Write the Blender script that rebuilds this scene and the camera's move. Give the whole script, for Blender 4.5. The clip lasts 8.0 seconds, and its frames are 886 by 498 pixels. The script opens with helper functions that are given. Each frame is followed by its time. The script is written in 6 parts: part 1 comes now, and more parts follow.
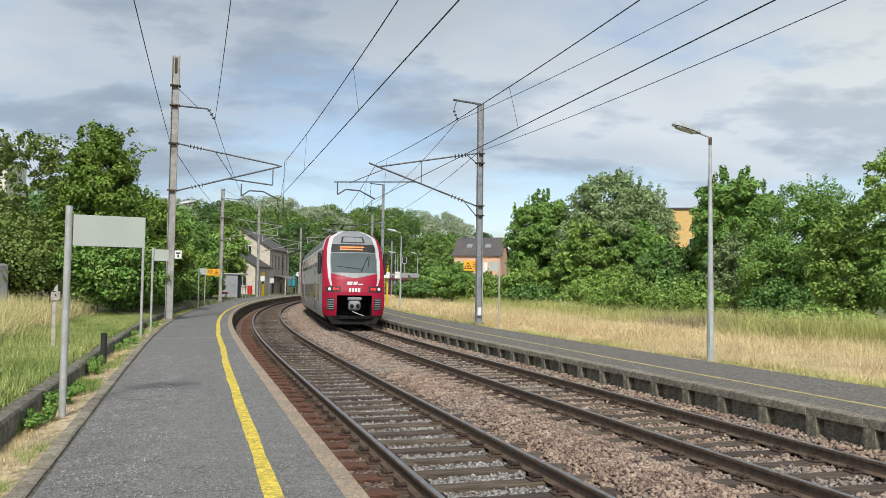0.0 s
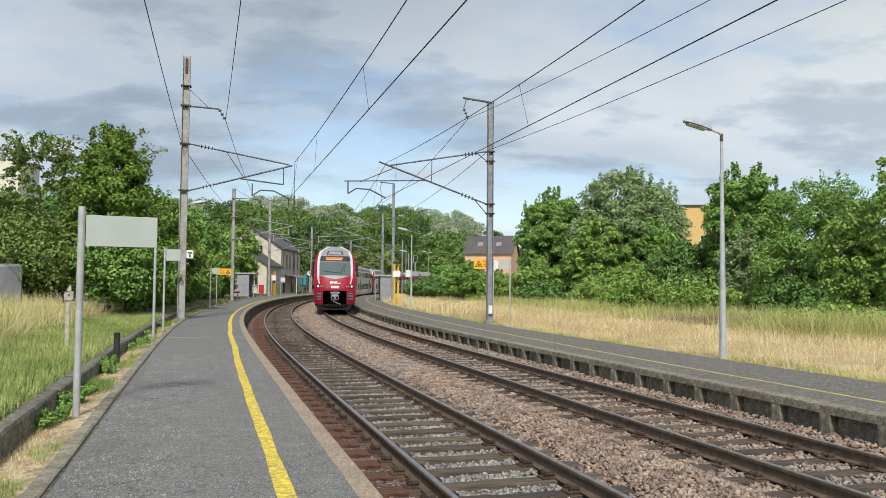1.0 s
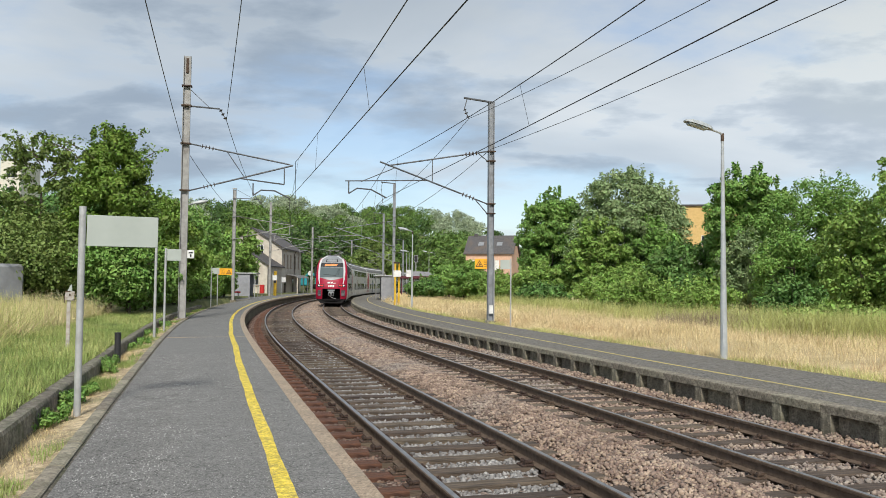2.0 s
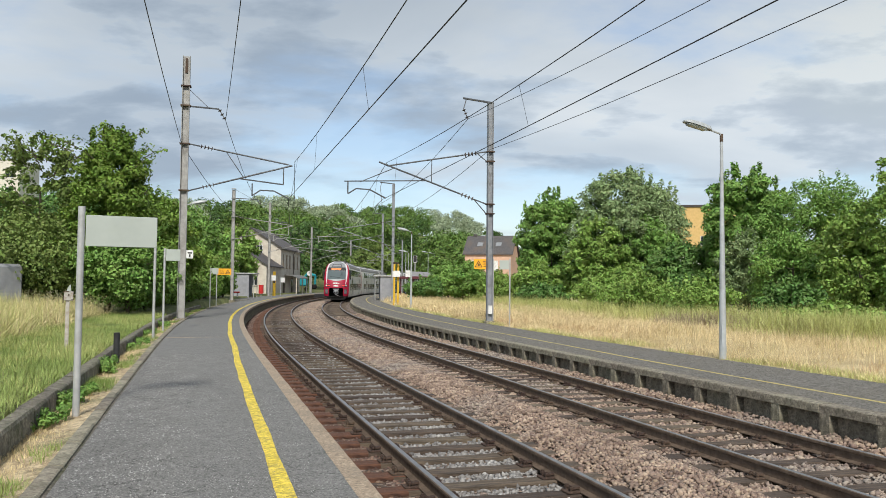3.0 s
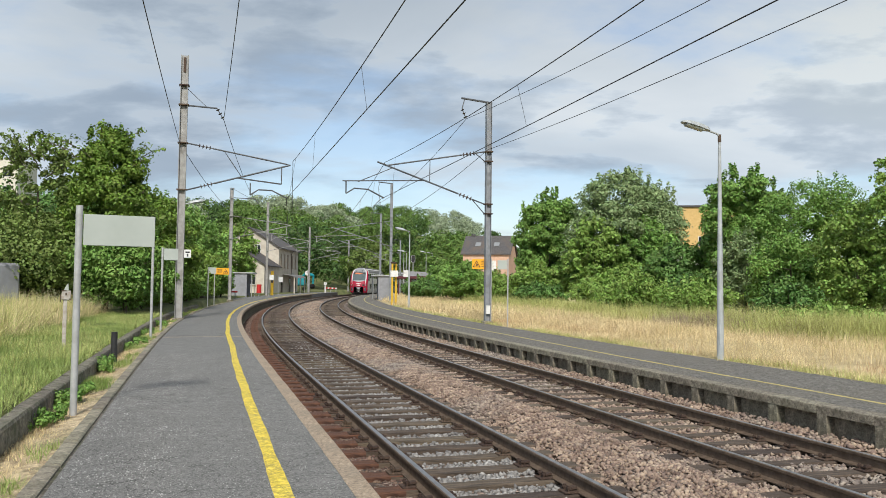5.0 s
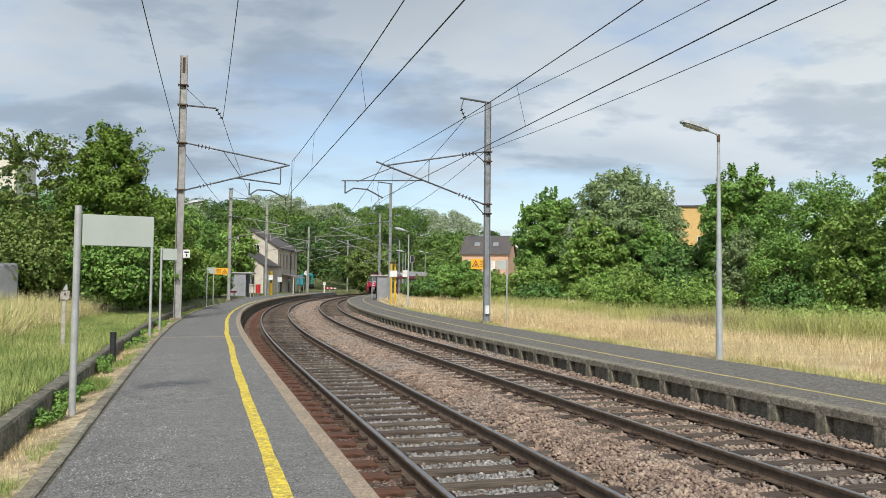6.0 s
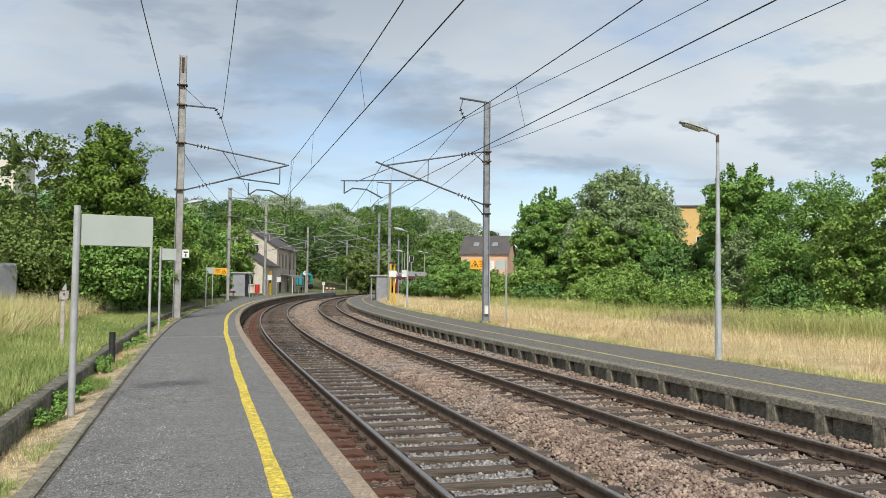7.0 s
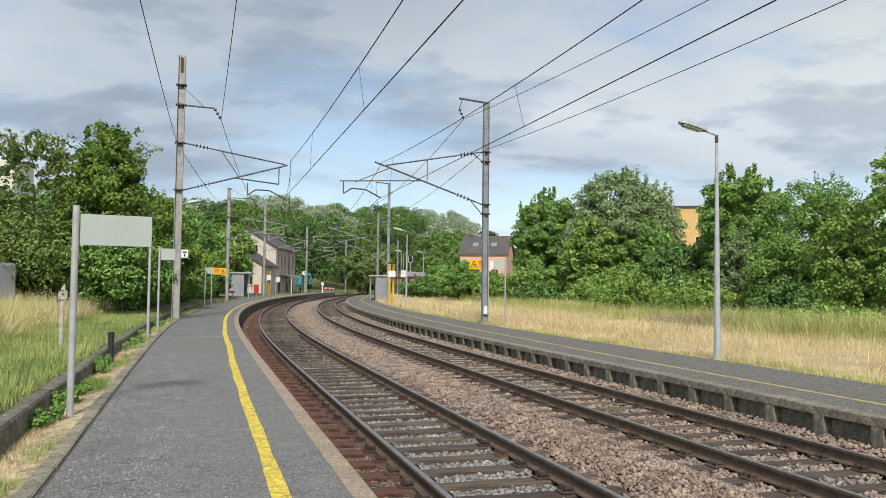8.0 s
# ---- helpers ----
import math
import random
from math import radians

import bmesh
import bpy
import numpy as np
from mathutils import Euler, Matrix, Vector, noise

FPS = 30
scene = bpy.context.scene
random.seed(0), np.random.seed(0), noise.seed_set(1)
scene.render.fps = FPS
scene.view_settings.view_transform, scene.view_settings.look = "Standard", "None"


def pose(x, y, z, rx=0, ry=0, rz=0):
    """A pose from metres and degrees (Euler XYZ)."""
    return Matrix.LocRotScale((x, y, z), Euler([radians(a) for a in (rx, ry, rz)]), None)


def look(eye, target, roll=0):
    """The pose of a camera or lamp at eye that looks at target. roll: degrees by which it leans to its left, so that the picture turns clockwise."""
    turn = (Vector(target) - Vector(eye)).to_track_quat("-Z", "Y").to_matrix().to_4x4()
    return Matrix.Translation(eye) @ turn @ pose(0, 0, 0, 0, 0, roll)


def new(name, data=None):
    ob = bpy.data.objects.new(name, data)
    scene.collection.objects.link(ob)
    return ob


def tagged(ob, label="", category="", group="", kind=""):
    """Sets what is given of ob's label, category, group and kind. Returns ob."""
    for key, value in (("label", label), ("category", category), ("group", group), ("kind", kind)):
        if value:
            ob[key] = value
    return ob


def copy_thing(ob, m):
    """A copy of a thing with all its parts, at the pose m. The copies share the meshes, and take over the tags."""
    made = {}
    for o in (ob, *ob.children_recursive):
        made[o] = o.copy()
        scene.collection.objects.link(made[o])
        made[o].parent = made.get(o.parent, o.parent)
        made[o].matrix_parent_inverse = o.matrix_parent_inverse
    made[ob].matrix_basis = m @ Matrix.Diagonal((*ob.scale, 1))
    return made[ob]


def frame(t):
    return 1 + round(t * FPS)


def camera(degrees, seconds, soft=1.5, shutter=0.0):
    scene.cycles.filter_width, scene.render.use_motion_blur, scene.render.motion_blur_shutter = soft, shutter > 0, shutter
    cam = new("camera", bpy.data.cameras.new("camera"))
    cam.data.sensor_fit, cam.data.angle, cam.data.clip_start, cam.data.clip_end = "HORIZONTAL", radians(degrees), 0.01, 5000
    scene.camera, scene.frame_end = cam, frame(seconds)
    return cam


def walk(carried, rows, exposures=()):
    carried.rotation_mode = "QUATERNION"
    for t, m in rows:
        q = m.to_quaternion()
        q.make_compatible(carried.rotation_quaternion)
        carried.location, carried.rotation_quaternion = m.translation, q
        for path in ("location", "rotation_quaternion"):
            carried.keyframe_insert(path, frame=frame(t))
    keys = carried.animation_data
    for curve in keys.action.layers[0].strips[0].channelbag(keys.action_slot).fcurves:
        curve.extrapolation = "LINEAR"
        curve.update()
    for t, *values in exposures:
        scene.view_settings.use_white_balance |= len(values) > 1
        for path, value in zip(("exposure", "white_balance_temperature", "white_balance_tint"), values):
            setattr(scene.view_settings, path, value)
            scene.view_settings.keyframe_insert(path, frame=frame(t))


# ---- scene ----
# ---------------- camera ----------------
EYE = (0.0, 0.0, 1.896)
cam = camera(58.5, 8.0, soft=0.5)


def aim(yaw, tilt, roll):
    """The camera's pose: degrees turned to the left, tilted up and leaning."""
    return Matrix.Translation(EYE) @ Euler((0, 0, radians(yaw))).to_matrix().to_4x4() @ Euler((radians(90 + tilt), 0, 0)).to_matrix().to_4x4() @ pose(0, 0, 0, 0, 0, roll)


walk(cam, [(0.0, aim(-0.493, 2.715, 0.755)), (0.5, aim(0.029, 2.627, 0.532)), (1.0, aim(0.275, 2.594, 0.503)),
           (1.5, aim(0.342, 2.576, 0.493)), (3.0, aim(0.266, 2.604, 0.527)), (3.5, aim(0.233, 2.605, 0.551)),
           (4.0, aim(0.185, 2.583, 0.56)), (4.5, aim(0.168, 2.597, 0.621)), (6.0, aim(0.058, 2.598, 0.631)),
           (6.5, aim(0.05, 2.60, 0.64)), (7.0, aim(0.0, 2.601, 0.637)), (7.5, aim(-0.058, 2.602, 0.633)),
           (8.0, aim(-0.065, 2.614, 0.671))])

# ---------------- sky and sun ----------------
SUN_TURN, SUN_HEIGHT = 179.0, 42.0   # degrees clockwise from the way the camera looks, and above the horizon
world = bpy.data.worlds.new("sky")
scene.world = world
world.use_nodes = True


def sky_nodes():
    t = world.node_tree
    n, l = t.nodes, t.links
    n.clear()
    out, bg = n.new("ShaderNodeOutputWorld"), n.new("ShaderNodeBackground")
    sky = n.new("ShaderNodeTexSky")
    sky.sky_type, sky.sun_disc = "NISHITA", False
    sky.sun_elevation, sky.sun_rotation = radians(SUN_HEIGHT), radians(SUN_TURN)
    co = n.new("ShaderNodeTexCoord")
    sep = n.new("ShaderNodeSeparateXYZ")
    l.new(co.outputs["Generated"], sep.inputs[0])
    # cloud layer: the direction carried onto a flat deck overhead
    up = n.new("ShaderNodeMath"); up.operation = "MAXIMUM"; up.inputs[1].default_value = 0.0
    l.new(sep.outputs["Z"], up.inputs[0])
    den = n.new("ShaderNodeMath"); den.operation = "ADD"; den.inputs[1].default_value = 0.22
    l.new(up.outputs[0], den.inputs[0])
    dx, dy = n.new("ShaderNodeMath"), n.new("ShaderNodeMath")
    for d, ax in ((dx, "X"), (dy, "Y")):
        d.operation = "DIVIDE"
        l.new(sep.outputs[ax], d.inputs[0]); l.new(den.outputs[0], d.inputs[1])
    deck = n.new("ShaderNodeCombineXYZ")
    l.new(dx.outputs[0], deck.inputs[0]); l.new(dy.outputs[0], deck.inputs[1])

    def clouds(scale, detail, rough, distort, shift, stretch=(0.75, 1.0, 1)):
        mp = n.new("ShaderNodeMapping")
        mp.inputs["Location"].default_value = shift
        mp.inputs["Scale"].default_value = stretch
        mp.inputs["Rotation"].default_value = (0, 0, radians(-6))
        l.new(deck.outputs[0], mp.inputs[0])
        tx = n.new("ShaderNodeTexNoise")
        tx.inputs["Scale"].default_value, tx.inputs["Detail"].default_value = scale, detail
        tx.inputs["Roughness"].default_value, tx.inputs["Distortion"].default_value = rough, distort
        l.new(mp.outputs[0], tx.inputs["Vector"])
        return tx.outputs["Fac"]

    def ramp(src, stops):
        r = n.new("ShaderNodeValToRGB")
        r.color_ramp.interpolation = "B_SPLINE"
        while len(r.color_ramp.elements) < len(stops):
            r.color_ramp.elements.new(0.5)
        for e, (pos, c) in zip(r.color_ramp.elements, stops):
            e.position, e.color = pos, (*c, 1)
        l.new(src, r.inputs[0])
        return r.outputs[0]

    cover = ramp(clouds(1.0, 9, 0.56, 0.2, (8.3, 3.4, 0)), [(0.40, (0.15, 0.15, 0.15)), (0.48, (0.8, 0.8, 0.8)), (0.54, (1, 1, 1))])
    # broad grey bellies, with bright torn edges laid over them
    broad = ramp(clouds(0.85, 7, 0.5, 0.25, (5.2, 1.1, 4)), [(0.36, (0.60, 0.69, 0.79)), (0.46, (0.68, 0.77, 0.86)), (0.54, (0.80, 0.88, 0.95)), (0.64, (0.93, 0.99, 1.04))])
    torn = ramp(clouds(2.2, 12, 0.55, 0.1, (4.4, 2.9, 2), (0.85, 1.1, 1)), [(0.38, (0.64, 0.69, 0.755)), (0.46, (0.87, 0.90, 0.935)), (0.53, (1.18, 1.17, 1.16)), (0.62, (1.6, 1.57, 1.53))])
    both = n.new("ShaderNodeVectorMath"); both.operation = "MULTIPLY"
    l.new(broad, both.inputs[0]); l.new(torn, both.inputs[1])
    # the deck thins and pales towards the horizon
    pale = n.new("ShaderNodeMapRange")
    pale.inputs[1].default_value, pale.inputs[2].default_value, pale.inputs[3].default_value, pale.inputs[4].default_value = 0.05, 0.34, 1.28, 0.96
    l.new(up.outputs[0], pale.inputs[0])
    lit = n.new("ShaderNodeVectorMath"); lit.operation = "SCALE"
    l.new(both.outputs[0], lit.inputs[0]); l.new(pale.outputs[0], lit.inputs["Scale"])
    body = lit.outputs[0]
    mix = n.new("ShaderNodeMix"); mix.data_type = "RGBA"

    def times(src, k):
        x = n.new("ShaderNodeVectorMath"); x.operation = "SCALE"
        x.inputs["Scale"].default_value = k
        l.new(src, x.inputs[0])
        return x.outputs[0]

    l.new(cover, mix.inputs[0]); l.new(times(sky.outputs[0], 1.3), mix.inputs[6]); l.new(times(body, 6.4), mix.inputs[7])
    l.new(mix.outputs[2], bg.inputs["Color"])
    bg.inputs["Strength"].default_value = 0.10
    l.new(bg.outputs[0], out.inputs["Surface"])


sky_nodes()
sun = new("sun", bpy.data.lights.new("sun", "SUN"))
sun.data.energy, sun.data.angle, sun.data.color = 3.3, radians(9), (1.0, 0.96, 0.88)
_a, _e = radians(SUN_TURN), radians(SUN_HEIGHT)
sun.matrix_world = look((math.sin(_a) * math.cos(_e) * 50, math.cos(_a) * math.cos(_e) * 50, math.sin(_e) * 50), (0, 0, 0))
scene.view_settings.exposure = 0.22

# ---------------- the line of the track ----------------
# z = 0 is the top of the rails; s runs along the near track, off is metres to the right of its centre line
SPACING, GAUGE, PLAT_L, PLAT_R = 3.70, 0.7525, 0.38, 0.27
_S = np.arange(-60.0, 330.5, 0.5)
_K = np.interp(_S, [-1, 0, 12, 25, 40, 60, 90, 140], [0, 0, 0, 0.00067, 0.00362, 0.00309, 0.00262, 0.00263])
_T = np.concatenate([[0], np.cumsum((_K[1:] + _K[:-1]) / 4)])
_T += -0.29933 - np.interp(0, _S, _T)
_X = np.concatenate([[0], np.cumsum((np.sin(_T[1:]) + np.sin(_T[:-1])) / 4)])
_Y = np.concatenate([[0], np.cumsum((np.cos(_T[1:]) + np.cos(_T[:-1])) / 4)])
_X += 5.5692 - np.interp(0, _S, _X)
_Y += -8.0125 - np.interp(0, _S, _Y)


def turn(s):
    return float(np.interp(s, _S, _T))


def at(s, off, z=0.0):
    """The place s metres along the line and off metres to its right."""
    a = turn(s)
    return Vector((float(np.interp(s, _S, _X)) + off * math.cos(a), float(np.interp(s, _S, _Y)) - off * math.sin(a), z))


def along(s, off, z=0.0):
    """The pose there, y pointing along the line."""
    return Matrix.Translation(at(s, off, z)) @ Euler((0, 0, -turn(s))).to_matrix().to_4x4()


def off_of(x, y):
    i = int(np.argmin((_X - x) ** 2 + (_Y - y) ** 2))
    return float(_S[i]), float((x - _X[i]) * math.cos(_T[i]) - (y - _Y[i]) * math.sin(_T[i]))


# ---------------- mesh helpers ----------------
def link_mesh(name, bm, material, smooth=False):
    me = bpy.data.meshes.new(name)
    if smooth:
        bm.normal_update()
        for f in bm.faces:
            f.smooth = True
        for e in bm.edges:
            e.smooth = len(e.link_faces) != 2 or e.calc_face_angle(0.0) < 0.8
    bm.to_mesh(me)
    bm.free()
    for m in material if isinstance(material, (list, tuple)) else [material]:
        me.materials.append(m)
    return new(name, me)


def part(name, bm, material, parent, label="", smooth=False):
    ob = link_mesh(name, bm, material, smooth)
    ob.parent = parent
    if label:
        tagged(ob, label)
    return ob


def piece(name, me, parent, m):
    """An object of its own on shared mesh data."""
    ob = new(name, me)
    ob.parent = parent
    ob.matrix_basis = m
    return ob


def base(name, m, label, category, group="", kind=""):
    ob = new(name)
    ob.empty_display_size = 0.2
    ob.matrix_basis = m
    return tagged(ob, label, category, group, kind)


def raw_mesh(name, verts, faces, material, smooth=False):
    me = bpy.data.meshes.new(name)
    verts, faces = np.asarray(verts, np.float32), np.asarray(faces, np.int32)
    k = faces.shape[1]
    me.vertices.add(len(verts)); me.vertices.foreach_set("co", verts.ravel())
    me.loops.add(faces.size); me.loops.foreach_set("vertex_index", faces.ravel())
    me.polygons.add(len(faces))
    me.polygons.foreach_set("loop_start", np.arange(0, faces.size, k, dtype=np.int32))
    me.update(calc_edges=True)
    me.materials.append(material)
    if smooth:
        me.shade_smooth()
    return me


def box(bm, c, size, m=None, bevel=0.0, mat=0):
    r = bmesh.ops.create_cube(bm, size=1.0)
    vs = r["verts"]
    bmesh.ops.scale(bm, vec=size, verts=vs)
    if bevel:
        es = list({e for v in vs for e in v.link_edges})
        rb = bmesh.ops.bevel(bm, geom=es, offset=bevel, segments=1, affect="EDGES", profile=0.5)
        vs = list({v for f in rb["faces"] for v in f.verts} | {v for v in vs if v.is_valid})
    bmesh.ops.translate(bm, vec=c, verts=vs)
    if m is not None:
        bmesh.ops.transform(bm, matrix=m, verts=vs)
    if mat:
        for f in {f for v in vs for f in v.link_faces}:
            f.material_index = mat
    return vs


def tube(bm, pts, r, n=8, r2=None, caps=True):
    """A round bar along points; r2: its radius at the end."""
    pts = [Vector(p) for p in pts]
    rings = []
    for i, p in enumerate(pts):
        d = (pts[min(i + 1, len(pts) - 1)] - pts[max(i - 1, 0)]).normalized()
        a = d.orthogonal().normalized() if i == 0 else (a - d * a.dot(d)).normalized()
        b = d.cross(a)
        rr = r if r2 is None else r + (r2 - r) * i / (len(pts) - 1)
        rings.append([bm.verts.new(p + a * (rr * math.cos(2 * math.pi * k / n)) + b * (rr * math.sin(2 * math.pi * k / n))) for k in range(n)])
    for q, w in zip(rings, rings[1:]):
        for k in range(n):
            bm.faces.new((q[k], q[(k + 1) % n], w[(k + 1) % n], w[k]))
    if caps:
        bm.faces.new(rings[0][::-1]); bm.faces.new(rings[-1])


def extrude(bm, outline, m, depth):
    """A flat outline of (u, v) in the plane m, thickened along its normal by depth."""
    lo = [bm.verts.new(m @ Vector((u, v, 0))) for u, v in outline]
    hi = [bm.verts.new(m @ Vector((u, v, depth))) for u, v in outline]
    bm.faces.new(lo[::-1]); bm.faces.new(hi)
    k = len(lo)
    for i in range(k):
        bm.faces.new((lo[i], lo[(i + 1) % k], hi[(i + 1) % k], hi[i]))


def sweep(bm, outline, s0, s1, step=1.0, closed=True, wave=None):
    """An outline of (off, z) drawn along the line of the track."""
    n = max(2, int(round((s1 - s0) / step)) + 1)
    rings = []
    for i in range(n):
        s = s0 + (s1 - s0) * i / (n - 1)
        rings.append([bm.verts.new(at(s, o + (wave(s) if wave else 0), z)) for o, z in outline])
    k = len(outline)
    for q, w in zip(rings, rings[1:]):
        for j in range(k if closed else k - 1):
            bm.faces.new((q[j], w[j], w[(j + 1) % k], q[(j + 1) % k]))
    if closed:
        bm.faces.new(rings[0]); bm.faces.new(rings[-1][::-1])


def ease(v):
    v = max(0.0, min(1.0, v))
    return v * v * (3 - 2 * v)


def hill(x, y):
    """The height of the land: it rises beyond the station on both sides of the line."""
    s, off = off_of(x, y)
    d = math.hypot(x, y)
    if y < 0:
        return 0.0
    if off < 0:
        return 24.0 * ease((d - 140) / 170) * ease((-off - 14) / 40)
    return 11.0 * ease((d - 120) / 140) * ease((off - 16) / 35)


def land(off, x, y):
    if off < -4.84:
        return 0.5 + 0.012 * min(40, -off - 4.84) + hill(x, y)
    if off > 8.38:
        return 0.24 + hill(x, y)
    return -0.7


# ---------------- materials ----------------
def surface(name, dark, light, scale=8.0, rough=0.8, metal=0.0, bump=0.2, bump_scale=None, fine=None, vary="", stain=None, stain_scale=0.6, spec=0.5,
            leaf=0.0, stretch=(1, 1, 1), ramp_at=(0.35, 0.68), coord="Object", emit=0.0, random_amount=0.35, cracks=None):
    """A surface between two colours, with coarse stains, fine grain and relief, in metres."""
    m = bpy.data.materials.new(name)
    m.use_nodes = True
    t = m.node_tree
    n, l = t.nodes, t.links
    b = n["Principled BSDF"]
    co = n.new("ShaderNodeTexCoord")
    mp = n.new("ShaderNodeMapping")
    mp.inputs["Scale"].default_value = stretch
    l.new(co.outputs[coord], mp.inputs[0])
    tx = n.new("ShaderNodeTexNoise")
    tx.inputs["Scale"].default_value, tx.inputs["Detail"].default_value, tx.inputs["Roughness"].default_value = scale, 8, 0.6
    l.new(mp.outputs[0], tx.inputs["Vector"])
    rp = n.new("ShaderNodeValToRGB")
    rp.color_ramp.elements[0].position, rp.color_ramp.elements[1].position = ramp_at
    rp.color_ramp.elements[0].color, rp.color_ramp.elements[1].color = (*dark, 1), (*light, 1)
    l.new(tx.outputs["Fac"], rp.inputs[0])
    colour = rp.outputs[0]

    def blend(kind, fac, a, c):
        x = n.new("ShaderNodeMix"); x.data_type = "RGBA"; x.blend_type = kind
        for sock, v in ((x.inputs[0], fac), (x.inputs[6], a), (x.inputs[7], c)):
            if isinstance(v, (int, float)):
                sock.default_value = v
            elif isinstance(v, tuple):
                sock.default_value = (*v, 1)
            else:
                l.new(v, sock)
        return x.outputs[2]

    if stain:
        st = n.new("ShaderNodeTexNoise")
        st.inputs["Scale"].default_value, st.inputs["Detail"].default_value = stain_scale, 6
        st.inputs["Roughness"].default_value, st.inputs["Distortion"].default_value = 0.65, 0.4
        l.new(mp.outputs[0], st.inputs["Vector"])
        sr = n.new("ShaderNodeMapRange")
        sr.inputs[1].default_value, sr.inputs[2].default_value = 0.48, 0.68
        l.new(st.outputs["Fac"], sr.inputs[0])
        colour = blend("MIX", sr.outputs[0], colour, stain)
    if fine:
        fx = n.new("ShaderNodeTexVoronoi")
        fx.inputs["Scale"].default_value = fine[0]
        l.new(co.outputs[coord], fx.inputs["Vector"])
        fs = n.new("ShaderNodeSeparateColor")
        l.new(fx.outputs["Color"], fs.inputs[0])
        fm = n.new("ShaderNodeMapRange")
        fm.inputs[3].default_value, fm.inputs[4].default_value = 1 - fine[1], 1 + fine[1]
        l.new(fs.outputs[0], fm.inputs[0])
        sc = n.new("ShaderNodeVectorMath"); sc.operation = "SCALE"
        l.new(colour, sc.inputs[0]); l.new(fm.outputs[0], sc.inputs["Scale"])
        colour = sc.outputs[0]
    if cracks:
        # thin wandering cracks
        wn = n.new("ShaderNodeTexNoise")
        wn.inputs["Scale"].default_value, wn.inputs["Detail"].default_value = 2.2, 5
        l.new(co.outputs[coord], wn.inputs["Vector"])
        av = n.new("ShaderNodeVectorMath"); av.operation = "MULTIPLY_ADD"
        av.inputs[1].default_value = (0.9, 0.9, 0.0)
        l.new(wn.outputs["Color"], av.inputs[0]); l.new(co.outputs[coord], av.inputs[2])
        cv = n.new("ShaderNodeTexVoronoi"); cv.feature = "DISTANCE_TO_EDGE"
        cv.inputs["Scale"].default_value = cracks[0]
        l.new(av.outputs[0], cv.inputs["Vector"])
        cr = n.new("ShaderNodeMapRange")
        cr.inputs[1].default_value, cr.inputs[2].default_value = 0.0, cracks[1]
        cr.inputs[3].default_value, cr.inputs[4].default_value = 0.38, 1.0
        l.new(cv.outputs["Distance"], cr.inputs[0])
        gate = n.new("ShaderNodeTexNoise")
        gate.inputs["Scale"].default_value = 0.55
        l.new(co.outputs[coord], gate.inputs["Vector"])
        gm = n.new("ShaderNodeMapRange")
        gm.inputs[1].default_value, gm.inputs[2].default_value = 0.47, 0.54
        l.new(gate.outputs["Fac"], gm.inputs[0])
        hold = n.new("ShaderNodeMix")
        hold.inputs[2].default_value = 1.0
        l.new(gm.outputs[0], hold.inputs[0]); l.new(cr.outputs[0], hold.inputs[3])
        cs = n.new("ShaderNodeVectorMath"); cs.operation = "SCALE"
        l.new(colour, cs.inputs[0]); l.new(hold.outputs[0], cs.inputs["Scale"])
        colour = cs.outputs[0]
    if vary:
        if vary == "object":
            rnd = n.new("ShaderNodeObjectInfo").outputs["Random"]
        else:
            rnd = n.new("ShaderNodeNewGeometry").outputs["Random Per Island"]
        hs = n.new("ShaderNodeHueSaturation")
        va = n.new("ShaderNodeMapRange")
        va.inputs[3].default_value, va.inputs[4].default_value = 1 - random_amount, 1 + random_amount
        l.new(rnd, va.inputs[0])
        l.new(va.outputs[0], hs.inputs["Value"])
        hu = n.new("ShaderNodeMath"); hu.operation = "MULTIPLY_ADD"
        hu.inputs[1].default_value, hu.inputs[2].default_value = 0.03, 0.485
        l.new(rnd, hu.inputs[0]); l.new(hu.outputs[0], hs.inputs["Hue"])
        l.new(colour, hs.inputs["Color"])
        colour = hs.outputs[0]
    l.new(colour, b.inputs["Base Color"])
    b.inputs["Roughness"].default_value, b.inputs["Metallic"].default_value = rough, metal
    b.inputs["Specular IOR Level"].default_value = spec
    if bump:
        bt = n.new("ShaderNodeTexNoise")
        bt.inputs["Scale"].default_value, bt.inputs["Detail"].default_value = bump_scale or scale * 4, 6
        l.new(mp.outputs[0], bt.inputs["Vector"])
        bp = n.new("ShaderNodeBump")
        bp.inputs["Strength"].default_value, bp.inputs["Distance"].default_value = bump, 0.02
        l.new(bt.outputs["Fac"], bp.inputs["Height"]); l.new(bp.outputs[0], b.inputs["Normal"])
    if leaf:
        tr = n.new("ShaderNodeBsdfTranslucent")
        mx = n.new("ShaderNodeMixShader")
        mx.inputs[0].default_value = leaf
        l.new(colour, tr.inputs["Color"])
        l.new(b.outputs[0], mx.inputs[1]); l.new(tr.outputs[0], mx.inputs[2])
        l.new(mx.outputs[0], n["Material Output"].inputs["Surface"])
    if emit:
        l.new(colour, b.inputs["Emission Color"])
        b.inputs["Emission Strength"].default_value = emit
    return m


def glass(name, tint, rough=0.06):
    m = bpy.data.materials.new(name)
    m.use_nodes = True
    b = m.node_tree.nodes["Principled BSDF"]
    b.inputs["Base Color"].default_value = (*tint, 1)
    b.inputs["Roughness"].default_value, b.inputs["Specular IOR Level"].default_value = rough, 0.45
    return m


